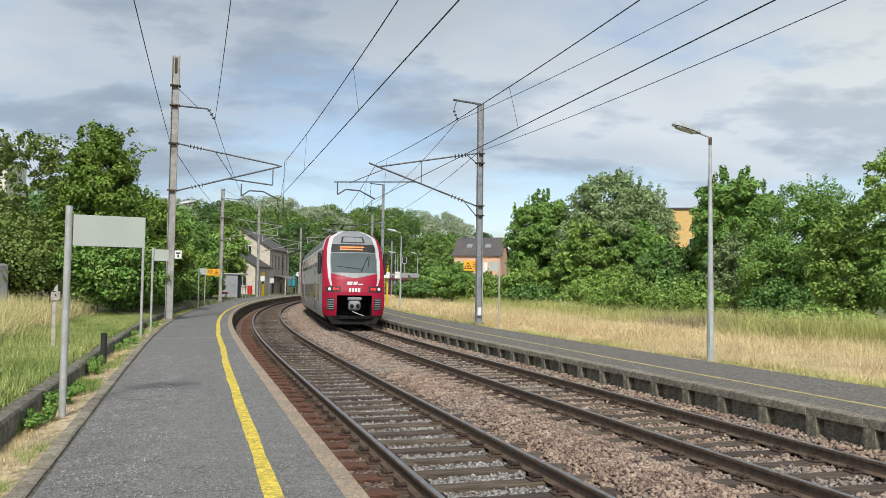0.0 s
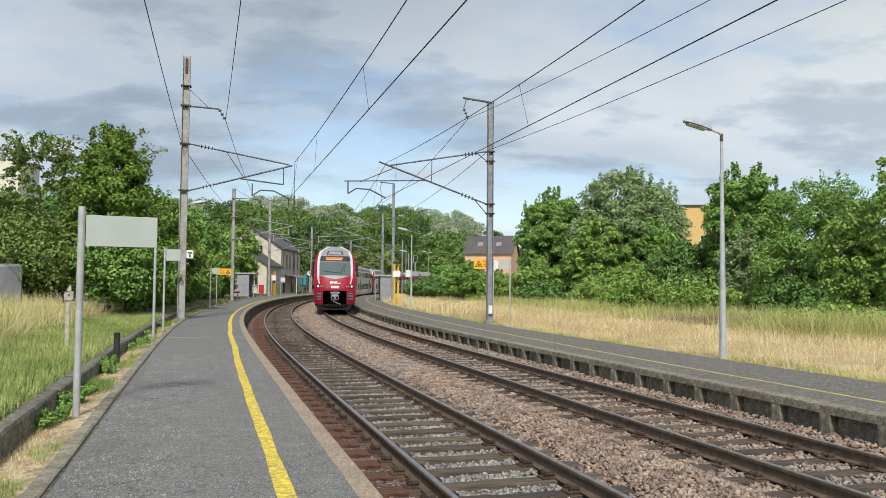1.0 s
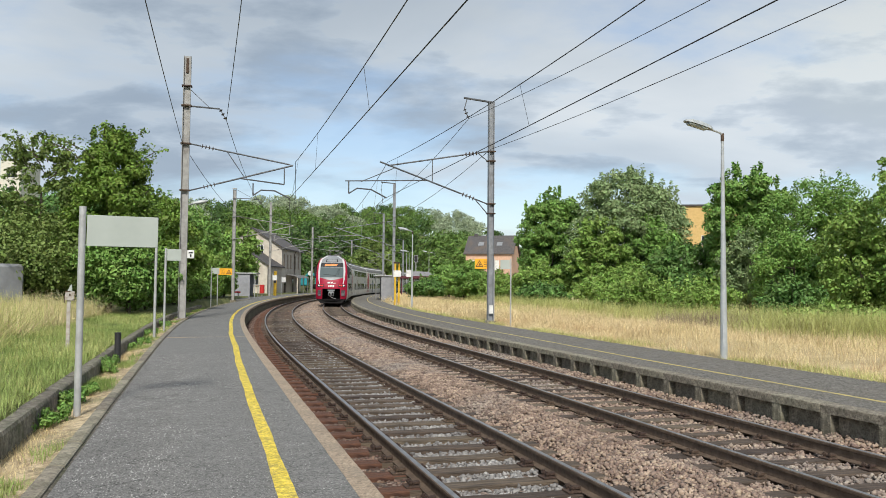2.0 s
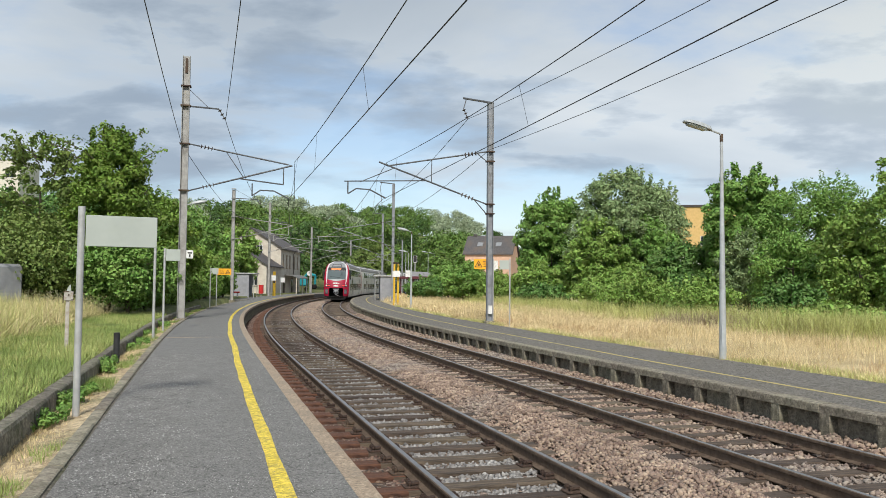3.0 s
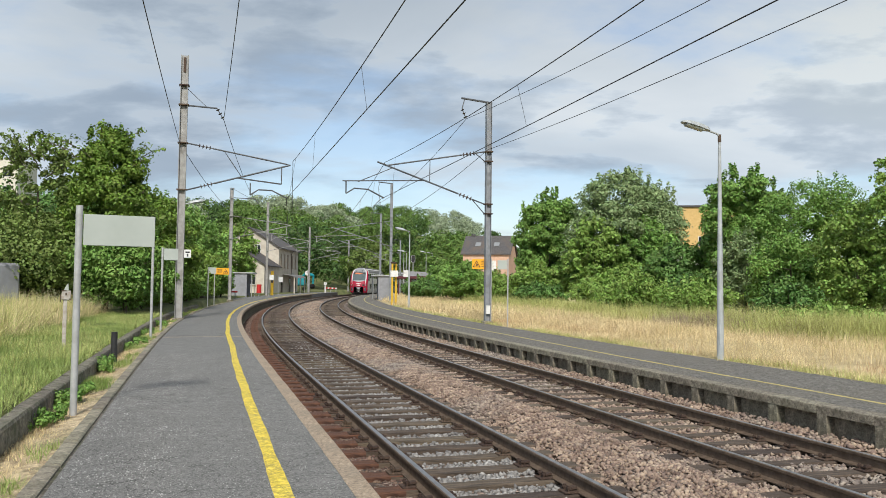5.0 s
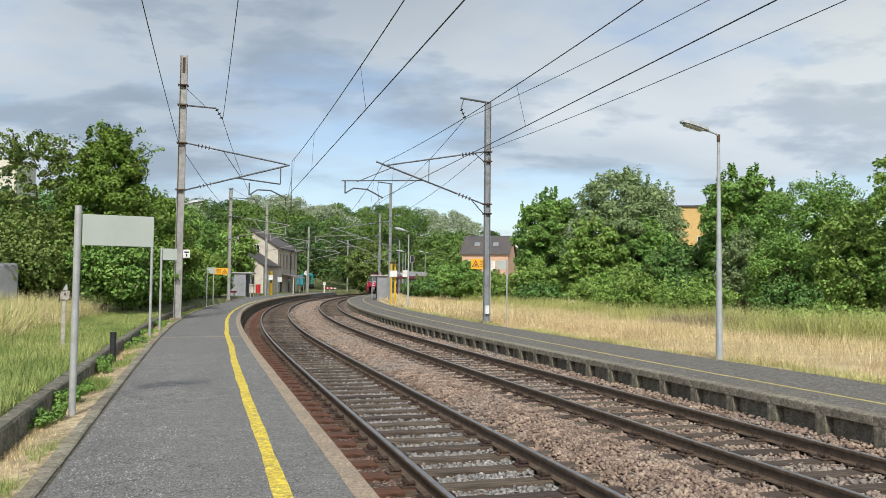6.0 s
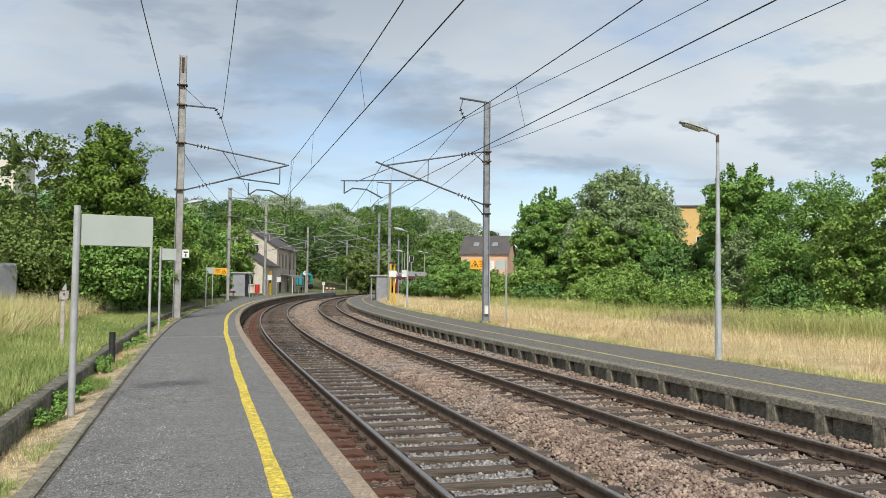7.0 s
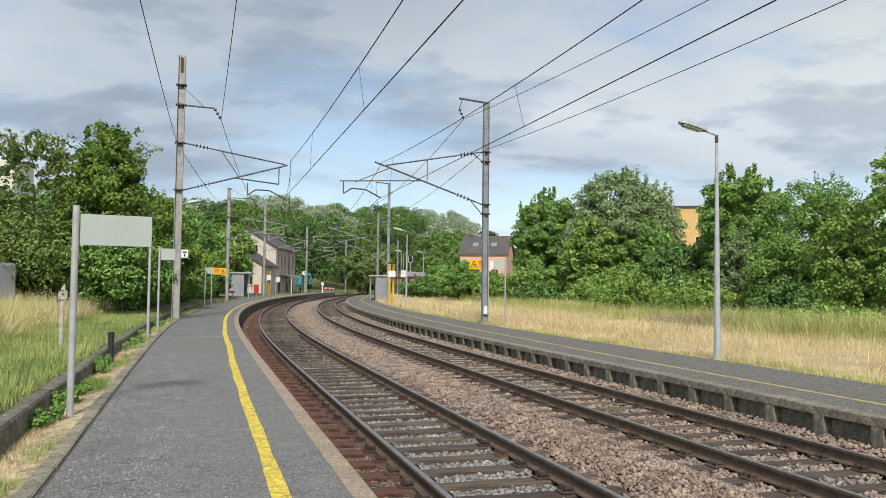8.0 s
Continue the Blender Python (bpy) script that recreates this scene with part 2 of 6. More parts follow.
ASPHALT = surface("asphalt", (0.155, 0.151, 0.143), (0.19, 0.185, 0.176), 5, 0.92, bump=0.7, bump_scale=60, fine=(75, 0.4), stain=(0.158, 0.154, 0.146), stain_scale=0.5, cracks=(1.5, 0.015))
ASPHALT_FAR = surface("brownish_asphalt", (0.115, 0.106, 0.092), (0.185, 0.172, 0.152), 7, 0.92, bump=0.6, bump_scale=100, fine=(34, 0.45), stain=(0.15, 0.135, 0.11), stain_scale=0.6)
GRIT = surface("asphalt_grit", (0.14, 0.137, 0.13), (0.35, 0.342, 0.328), 3, 0.85, bump=0, vary="island", random_amount=0.7)
CONCRETE_EDGE = surface("coping_concrete", (0.27, 0.205, 0.145), (0.44, 0.345, 0.25), 20, 0.9, bump=0.5, bump_scale=140, fine=(80, 0.3), stain=(0.27, 0.22, 0.165), stain_scale=1.3)
CONCRETE_OLD = surface("old_concrete", (0.16, 0.142, 0.105), (0.33, 0.295, 0.225), 9, 0.95, bump=0.6, bump_scale=60, fine=(40, 0.3), stain=(0.115, 0.105, 0.075), stain_scale=2.0, vary="object", random_amount=0.14)
KERB = surface("kerb_concrete", (0.18, 0.158, 0.12), (0.35, 0.31, 0.24), 10, 0.95, bump=0.7, bump_scale=60, fine=(60, 0.25), stain=(0.10, 0.095, 0.06), stain_scale=1.6, vary="object", random_amount=0.12)
MOSSY = surface("mossy_concrete", (0.085, 0.078, 0.06), (0.25, 0.22, 0.175), 10, 0.95, bump=0.9, bump_scale=45, fine=(50, 0.3), stain=(0.06, 0.068, 0.03), stain_scale=2.2, vary="object", random_amount=0.15)
YELLOW_PALE = surface("faded_yellow_paint", (0.42, 0.34, 0.10), (0.60, 0.50, 0.19), 12, 0.8, bump=0.4, bump_scale=150, fine=(60, 0.25), stain=(0.30, 0.26, 0.15), stain_scale=3.0)
YELLOW = surface("yellow_line_paint", (0.60, 0.45, 0.05), (0.82, 0.64, 0.09), 12, 0.75, bump=0.8, bump_scale=60, fine=(48, 0.3), stain=(0.42, 0.32, 0.08), stain_scale=9.0)
BALLAST = surface("ballast_bed", (0.085, 0.062, 0.05), (0.27, 0.205, 0.165), 22, 0.95, bump=1.0, bump_scale=28, fine=(17, 0.95), stain=(0.13, 0.10, 0.08), stain_scale=0.5)
STONE = surface("ballast_stone", (0.19, 0.132, 0.10), (0.41, 0.305, 0.235), 3.0, 0.9, bump=0.3, bump_scale=60, vary="island", random_amount=0.38, stain=(0.27, 0.235, 0.205), stain_scale=0.35)
STONE_GREY = surface("grey_ballast_stone", (0.165, 0.155, 0.147), (0.33, 0.315, 0.30), 3.0, 0.9, bump=0.3, bump_scale=60, vary="island", random_amount=0.38)
STONE_RUST = surface("rust_stained_stone", (0.08, 0.05, 0.038), (0.22, 0.14, 0.11), 3.0, 0.95, bump=0.3, bump_scale=60, vary="island", random_amount=0.4)
SLEEPER = surface("sleeper_wood", (0.045, 0.033, 0.024), (0.16, 0.118, 0.086), 7, 0.9, bump=0.8, bump_scale=40, stretch=(0.25, 3, 3), vary="object", random_amount=0.4)
SLEEPER_RUST = surface("rusty_sleeper_end", (0.055, 0.026, 0.017), (0.165, 0.075, 0.045), 9, 0.95, bump=0.7, bump_scale=50, stretch=(0.4, 2, 2))
RAIL = surface("rail_steel", (0.085, 0.058, 0.04), (0.165, 0.118, 0.083), 12, 0.75, metal=0.15, bump=0.3)
RAIL_HEAD = surface("polished_rail_head", (0.24, 0.225, 0.215), (0.36, 0.345, 0.335), 6, 0.38, metal=0.75, bump=0.08, stretch=(1, 1, 1))
RUST = surface("rusty_iron", (0.05, 0.033, 0.025), (0.13, 0.085, 0.06), 30, 0.85, metal=0.2, bump=0.5, vary="object")
GALV = surface("galvanised_steel", (0.40, 0.405, 0.40), (0.54, 0.545, 0.54), 5, 0.45, metal=0.3, bump=0.08, stain=(0.34, 0.335, 0.32), stain_scale=2.5)
MAST = surface("mast_steel", (0.27, 0.265, 0.255), (0.40, 0.395, 0.38), 4, 0.7, metal=0.1, bump=0.15, stain=(0.21, 0.195, 0.18), stain_scale=1.2)
MAST_BLUE = surface("mast_blue_grey_steel", (0.20, 0.215, 0.235), (0.31, 0.325, 0.35), 4, 0.6, metal=0.15, bump=0.15, stain=(0.17, 0.17, 0.17), stain_scale=1.4)
STEEL_DARK = surface("dark_bracket_steel", (0.07, 0.075, 0.082), (0.13, 0.137, 0.148), 8, 0.6, metal=0.2, bump=0.1)
LAMP_GREY = surface("lamp_post_paint", (0.36, 0.385, 0.395), (0.46, 0.485, 0.495), 5, 0.55, metal=0.15, bump=0.06, stain=(0.30, 0.31, 0.31), stain_scale=2)
WIRE = surface("wire", (0.04, 0.042, 0.045), (0.09, 0.09, 0.095), 20, 0.6, metal=0.4, bump=0)
INSULATOR = surface("brown_insulator", (0.06, 0.05, 0.047), (0.14, 0.12, 0.11), 20, 0.35, bump=0)
SIGN_BLANK = surface("pale_grey_sign", (0.36, 0.395, 0.36), (0.42, 0.455, 0.42), 1.5, 0.5, bump=0.02)
OLD_WHITE = surface("worn_white_paint", (0.34, 0.31, 0.27), (0.55, 0.52, 0.48), 9, 0.7, bump=0.3, stain=(0.30, 0.22, 0.16), stain_scale=8)
WHITE = surface("white_paint", (0.66, 0.66, 0.64), (0.80, 0.80, 0.78), 6, 0.5, bump=0.05, stain=(0.5, 0.49, 0.46), stain_scale=3)
ORANGE = surface("orange_sign", (0.80, 0.36, 0.01), (0.90, 0.44, 0.015), 6, 0.5, bump=0.02)
YELLOW_PAINT = surface("yellow_paint", (0.56, 0.34, 0.02), (0.68, 0.43, 0.03), 6, 0.5, bump=0.03)
BLACK = surface("black_plastic", (0.012, 0.012, 0.013), (0.03, 0.03, 0.032), 15, 0.6, bump=0.1)
RED_PAINT = surface("red_paint", (0.45, 0.02, 0.02), (0.55, 0.03, 0.03), 6, 0.45, bump=0.03)
TRAIN_RED = surface("train_red", (0.30, 0.006, 0.03), (0.38, 0.009, 0.04), 2, 0.45, bump=0.02, stain=(0.28, 0.009, 0.03), stain_scale=1.5, spec=0.3)
TRAIN_SIDE = surface("train_pale_grey", (0.60, 0.60, 0.58), (0.70, 0.70, 0.68), 2, 0.35, bump=0.02, stain=(0.36, 0.35, 0.33), stain_scale=1.2)
TRAIN_WHITE = surface("train_white", (0.54, 0.54, 0.54), (0.62, 0.62, 0.62), 2, 0.35, bump=0.02)
TRAIN_GREY = surface("train_silver_grey", (0.22, 0.23, 0.24), (0.29, 0.30, 0.31), 2, 0.5, metal=0.1, bump=0.02)
TRAIN_ROOF = surface("train_roof", (0.14, 0.14, 0.14), (0.24, 0.24, 0.235), 3, 0.7, bump=0.1, stain=(0.10, 0.09, 0.085), stain_scale=1.5)
DARK = surface("dark_underframe", (0.008, 0.008, 0.009), (0.028, 0.026, 0.025), 9, 0.85, bump=0.3, spec=0.2)
GLASS_DARK = glass("dark_window", (0.012, 0.015, 0.017))
WINDSCREEN = glass("windscreen", (0.10, 0.125, 0.13), 0.06)
TAIL = surface("tail_light", (0.9, 0.02, 0.02), (1.0, 0.03, 0.03), 5, 0.3, bump=0, emit=0.9)
LAMP_GLASS = surface("headlight_glass", (0.75, 0.76, 0.72), (0.85, 0.86, 0.82), 5, 0.1, bump=0)
AMBER = surface("amber_display", (0.85, 0.20, 0.05), (1.0, 0.28, 0.08), 30, 0.5, bump=0, emit=0.5)
RENDER_WALL = surface("rendered_wall", (0.47, 0.42, 0.345), (0.60, 0.55, 0.465), 2, 0.9, bump=0.2, bump_scale=60, stain=(0.40, 0.34, 0.27), stain_scale=0.5)
PEACH = surface("peach_wall", (0.58, 0.36, 0.25), (0.68, 0.44, 0.32), 3, 0.9, bump=0.1, stain=(0.55, 0.36, 0.27), stain_scale=0.5)
OCHRE = surface("ochre_wall", (0.56, 0.37, 0.14), (0.66, 0.45, 0.19), 3, 0.9, bump=0.1)
CREAM = surface("cream_wall", (0.60, 0.56, 0.47), (0.70, 0.66, 0.56), 3, 0.9, bump=0.1)
SLATE = surface("slate_roof", (0.045, 0.042, 0.043), (0.10, 0.093, 0.093), 6, 0.8, bump=0.5, bump_scale=9, vary="object", random_amount=0.2, stain=(0.10, 0.075, 0.065), stain_scale=0.6)
SHUTTER = surface("closed_shutter", (0.26, 0.235, 0.20), (0.34, 0.31, 0.265), 4, 0.7, bump=0.1)
GREY_BOX = surface("shelter_panel", (0.24, 0.245, 0.265), (0.30, 0.305, 0.325), 3, 0.6, bump=0.05, stain=(0.22, 0.22, 0.235), stain_scale=1.2)
TEAL = surface("teal_machine", (0.01, 0.22, 0.26), (0.02, 0.30, 0.34), 4, 0.5, bump=0.05)
MAROON = surface("maroon_canopy", (0.07, 0.012, 0.02), (0.11, 0.02, 0.03), 4, 0.7, bump=0.05)
BARK = surface("bark", (0.05, 0.04, 0.03), (0.13, 0.105, 0.08), 9, 0.95, bump=0.8, bump_scale=30, stretch=(1, 1, 0.3))
SOIL = surface("dry_verge_soil", (0.27, 0.20, 0.12), (0.60, 0.49, 0.32), 8, 0.95, bump=0.8, bump_scale=40, fine=(45, 0.3), stain=(0.13, 0.15, 0.06), stain_scale=1.1)
MEADOW = surface("green_meadow_ground", (0.09, 0.115, 0.03), (0.20, 0.19, 0.07), 1.2, 0.95, bump=0.5, bump_scale=14, stain=(0.06, 0.085, 0.02), stain_scale=0.25)
DRY_MEADOW = surface("dry_meadow_ground", (0.34, 0.265, 0.14), (0.56, 0.46, 0.27), 1.2, 0.95, bump=0.5, bump_scale=14, stain=(0.29, 0.27, 0.11), stain_scale=0.22)


def foliage(name, dark, light):
    return surface(name, dark, light, 0.9, 0.6, bump=0, vary="island", random_amount=0.38, leaf=0.12, spec=0.35, ramp_at=(0.32, 0.7))


LEAF_LIGHT = foliage("leaf_light_green", (0.125, 0.225, 0.036), (0.30, 0.43, 0.10))
LEAF = foliage("leaf_fresh_green", (0.085, 0.16, 0.02), (0.22, 0.325, 0.052))
LEAF_MID = foliage("leaf_mid_green", (0.10, 0.205, 0.038), (0.25, 0.40, 0.09))
LEAF_DARK = foliage("leaf_dark_green", (0.064, 0.145, 0.033), (0.158, 0.275, 0.065))
LEAF_SILVER = foliage("leaf_grey_green", (0.135, 0.205, 0.08), (0.30, 0.385, 0.17))
LEAF_OLIVE = foliage("leaf_olive", (0.095, 0.15, 0.03), (0.22, 0.29, 0.075))
STRAW = foliage("dry_grass", (0.52, 0.40, 0.21), (0.82, 0.68, 0.42))
GREEN_GRASS = foliage("green_grass", (0.17, 0.245, 0.055), (0.37, 0.43, 0.14))
MIX_GRASS = foliage("yellow_green_grass", (0.33, 0.35, 0.10), (0.60, 0.58, 0.24))
DEAD_GRASS = foliage("grey_brown_grass", (0.20, 0.15, 0.11), (0.36, 0.28, 0.21))
RED_GRASS = foliage("reddish_dry_grass", (0.44, 0.26, 0.13), (0.66, 0.44, 0.25))
WOODS_MID = foliage("woods_mid_green", (0.065, 0.13, 0.024), (0.19, 0.29, 0.06))
WOODS_DARK = foliage("woods_dark_green", (0.038, 0.086, 0.020), (0.10, 0.178, 0.043))
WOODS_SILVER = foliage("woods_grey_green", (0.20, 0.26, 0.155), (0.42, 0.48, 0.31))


# ---------------- ground ----------------
def ground_sheet():
    offs = [-150, -110, -80, -60, -45, -35, -28, -22, -17, -13, -10, -8, -6.5, -5.6, -4.90, -4.83, 1.5, 8.36, 8.42, 9, 11, 14, 18, 23, 29, 36, 46, 60, 80, 110, 150]
    ss = list(np.arange(-60, 330, 5.0)) + [330.0]
    verts, rows = [], []
    for s in ss:
        row = []
        for o in offs:
            p = at(s, o)
            z = land(o if abs(o) > 5 or o > 0 else -4.0, p.x, p.y) if not (-4.86 < o < 8.4) else -0.7
            if abs(o) > 9:
                z += 0.25 * noise.noise((p.x * 0.06, p.y * 0.06, 0.3))
            row.append(len(verts)); verts.append((p.x, p.y, z))
        rows.append(row)
    faces = [(rows[i][j], rows[i][j + 1], rows[i + 1][j + 1], rows[i + 1][j]) for i in range(len(ss) - 1) for j in range(len(offs) - 1)]
    # the sheet goes on to the horizon
    rim = rows[0] + [r[-1] for r in rows[1:]] + rows[-1][-2::-1] + [r[0] for r in rows[-2:0:-1]]
    c = Vector((0.0, 110.0, 0.0))
    far = []
    for i in rim:
        v = Vector(verts[i])
        d = Vector((v.x - c.x, v.y - c.y, 0))
        d = d.normalized() * max(2200, d.length)
        far.append(len(verts)); verts.append((c.x + d.x, c.y + d.y, max(0.0, v.z)))
    k = len(rim)
    faces += [(rim[i], far[i], far[(i + 1) % k], rim[(i + 1) % k]) for i in range(k)]
    me = raw_mesh("ground", verts, faces, MEADOW, True)
    me.materials.append(DRY_MEADOW)
    n = len(offs) - 1
    for k in range((len(ss) - 1) * n):
        o = offs[k % n]
        if 8 < o < 36 and ss[k // n] < 150:
            me.polygons[k].material_index = 1
    ob = new("ground", me)
    return tagged(ob, "rough meadow land of dry and green grass", "ground", kind="structure")


ground = ground_sheet()


def strip(name, outline, s0, s1, material, label, category, step=1.0, wave=None):
    bm = bmesh.new()
    sweep(bm, outline, s0, s1, step, True, wave)
    return tagged(link_mesh(name, bm, material), label, category, kind="structure")


# bed of ballast under both tracks
strip("ballast_bed", [(-1.72, -0.9), (-1.72, -0.30), (-1.30, -0.22), (1.25, -0.22), (1.55, -0.12), (2.15, -0.10), (2.45, -0.22), (4.95, -0.21), (5.2, -0.18), (5.52, -0.16), (5.52, -0.9)],
      -55, 325, BALLAST, "bed of crushed reddish and grey ballast stone", "ballast")

# platforms
strip("platform_near", [(-3.99, -0.85), (-3.99, PLAT_L - 0.012), (-3.0, PLAT_L), (-1.86, PLAT_L), (-1.86, -0.85)], -50, 150, ASPHALT, "worn grey asphalt station platform", "platform")
strip("platform_far", [(5.66, -0.85), (5.66, PLAT_R), (7.0, PLAT_R), (8.40, PLAT_R - 0.01), (8.40, -0.85)], -50, 160, ASPHALT_FAR, "worn brownish asphalt station platform", "platform")


def painted_line(name, off, width, s0, s1, z, label, mat=YELLOW):
    def wobble(s):
        return 0.022 * noise.noise((s * 0.55, off, 0)) + 0.035 * noise.noise((s * 0.2, off, 3))
    bm = bmesh.new()
    prev = None
    for i in range(int((s1 - s0) / 0.1) + 1):
        s = s0 + i * 0.1
        w = width / 2 * (1 + 0.16 * noise.noise((s * 1.3, 7, off)) + 0.08 * noise.noise((s * 6, 2, off)))
        o = off + wobble(s) + (0.14 * min(1.0, max(0.0, (s - 18) / 18)) if off < 0 else float(np.interp(s, [18, 24, 30, 45, 56], [0.0, 0.05, 0.22, 0.42, 0.6])))
        row = [bm.verts.new(at(s, o - w, z - 0.01)), bm.verts.new(at(s, o - w, z + 0.004)), bm.verts.new(at(s, o + w, z + 0.004)), bm.verts.new(at(s, o + w, z - 0.01))]
        if prev:
            for a in range(3):
                bm.faces.new((prev[a], row[a], row[a + 1], prev[a + 1]))
        prev = row
    return tagged(link_mesh(name, bm, mat), label, "line marking", kind="structure")


painted_line("yellow_line_near", -2.345, 0.125, 0, 140, PLAT_L, "wavy hand-painted yellow safety line on asphalt")
painted_line("yellow_line_far", 6.40, 0.085, 0, 140, PLAT_R, "thin faded yellow safety line along the far platform", YELLOW_PALE)
strip("asphalt_joint", [(-4.03, 0.2), (-4.03, PLAT_L - 0.02), (-3.985, PLAT_L - 0.026), (-3.985, 0.2)], 6, 84, MOSSY, "dark mossy joint between asphalt and kerb", "joint")
_bm = bmesh.new()
sweep(_bm, [(-3.96, PLAT_L - 0.012), (-3.96, PLAT_L - 0.004), (-2.6, PLAT_L + 0.003), (-1.87, PLAT_L + 0.003), (-1.87, PLAT_L - 0.01)], 32.34, 32.42, 0.04)
tagged(link_mesh("asphalt_seam", _bm, CONCRETE_EDGE), "pale seam across the asphalt platform", "seam", kind="structure")
# soil verge and low wall behind the near platform
strip("verge_near", [(-4.72, -0.8), (-4.72, 0.27), (-4.4, 0.31), (-4.16, 0.34), (-4.16, -0.8)], -45, 90, SOIL, "dry verge of soil and straw", "verge")


# ---------------- tracks ----------------
def rail_outline(o):
    return [(o - 0.070, -0.159), (o - 0.070, -0.150), (o - 0.012, -0.130), (o - 0.010, -0.045), (o - 0.034, -0.034), (o - 0.036, -0.006), (o - 0.028, -0.0008),
            (o + 0.028, -0.0008), (o + 0.036, -0.006), (o + 0.034, -0.034), (o + 0.010, -0.045), (o + 0.012, -0.130), (o + 0.070, -0.150), (o + 0.070, -0.159)]


def sleeper_mesh(seed, mat, rusty=False):
    rng = random.Random(seed)
    bm = bmesh.new()
    box(bm, (0, 0, -0.075), (2.58, 0.235, 0.15), bevel=0.012)
    bmesh.ops.subdivide_edges(bm, edges=[e for e in bm.edges if e.calc_length() > 1.5], cuts=7)
    for v in bm.verts:
        v.co += Vector((rng.uniform(-.008, .008), rng.uniform(-.008, .008), rng.uniform(-.006, .004)))
    me = bpy.data.meshes.new("sleeper")
    bm.to_mesh(me); bm.free()
    me.materials.append(mat)
    if rusty:
        me.materials.append(SLEEPER_RUST)
        for p in me.polygons:
            if p.center.x < -0.80:
                p.material_index = 1
    return me


def chair_mesh():
    """Baseplate, two clips and coach bolts on one side of a rail."""
    bm = bmesh.new()
    box(bm, (0, 0, 0.008), (0.17, 0.16, 0.02), bevel=0.004)
    for y in (-0.045, 0.045):
        tube(bm, [(0.03, y, 0.01), (0.03, y, 0.075)], 0.016, 6)
        tube(bm, [(0.03, y, 0.04), (0.03, y, 0.062)], 0.027, 6)
    box(bm, (-0.03, 0, 0.035), (0.10, 0.07, 0.022), Matrix.Rotation(radians(10), 4, "Y"))
    me = bpy.data.meshes.new("rail_fastening")
    bm.to_mesh(me); bm.free()
    me.materials.append(RUST)
    return me


SLEEPERS = [sleeper_mesh(i, SLEEPER) for i in range(6)]
SLEEPERS_RUSTY = [sleeper_mesh(i, SLEEPER, True) for i in range(6)]
CHAIR = chair_mesh()


def build_track(name, off, label):
    track = base(name, Matrix.Identity(4), label, "railway track", kind="structure")
    for side, o in (("left", off - GAUGE), ("right", off + GAUGE)):
        bm = bmesh.new()
        sweep(bm, rail_outline(o), -50, 322, 1.0)
        part("rail", bm, RAIL, track, "rusty steel rail with a polished head", True)
        bm = bmesh.new()
        sweep(bm, [(o - 0.026, -0.003), (o - 0.026, 0.0006), (o + 0.026, 0.0006), (o + 0.026, -0.003)], -50, 322, 1.0)
        part("rail_head", bm, RAIL_HEAD, track, "bright running surface of the rail")
    return track


track_near = build_track("track_near", 0.0, "curving railway track on wooden sleepers in ballast")
track_far = build_track("track_far", SPACING, "second curving railway track on wooden sleepers")


def sleeper_rows(track, off, seed):
    rng = random.Random(seed)
    for i in range(240):
        s = 4 + i * 0.6
        m = along(s + rng.uniform(-.02, .02), off + rng.uniform(-.02, .02), -0.165) @ pose(0, 0, 0, 0, 0, rng.uniform(-1.2, 1.2))
        piece("sleeper", (SLEEPERS_RUSTY if off == 0 else SLEEPERS)[rng.randrange(6)], track, m)
        if i < 62:
            for o in (-GAUGE, GAUGE):
                for k in (-1, 1):
                    piece("rail_fastening", CHAIR, track, along(s, off + o + k * 0.125, -0.163) @ (pose(0, 0, 0) if k > 0 else pose(0, 0, 0, 0, 0, 180)))


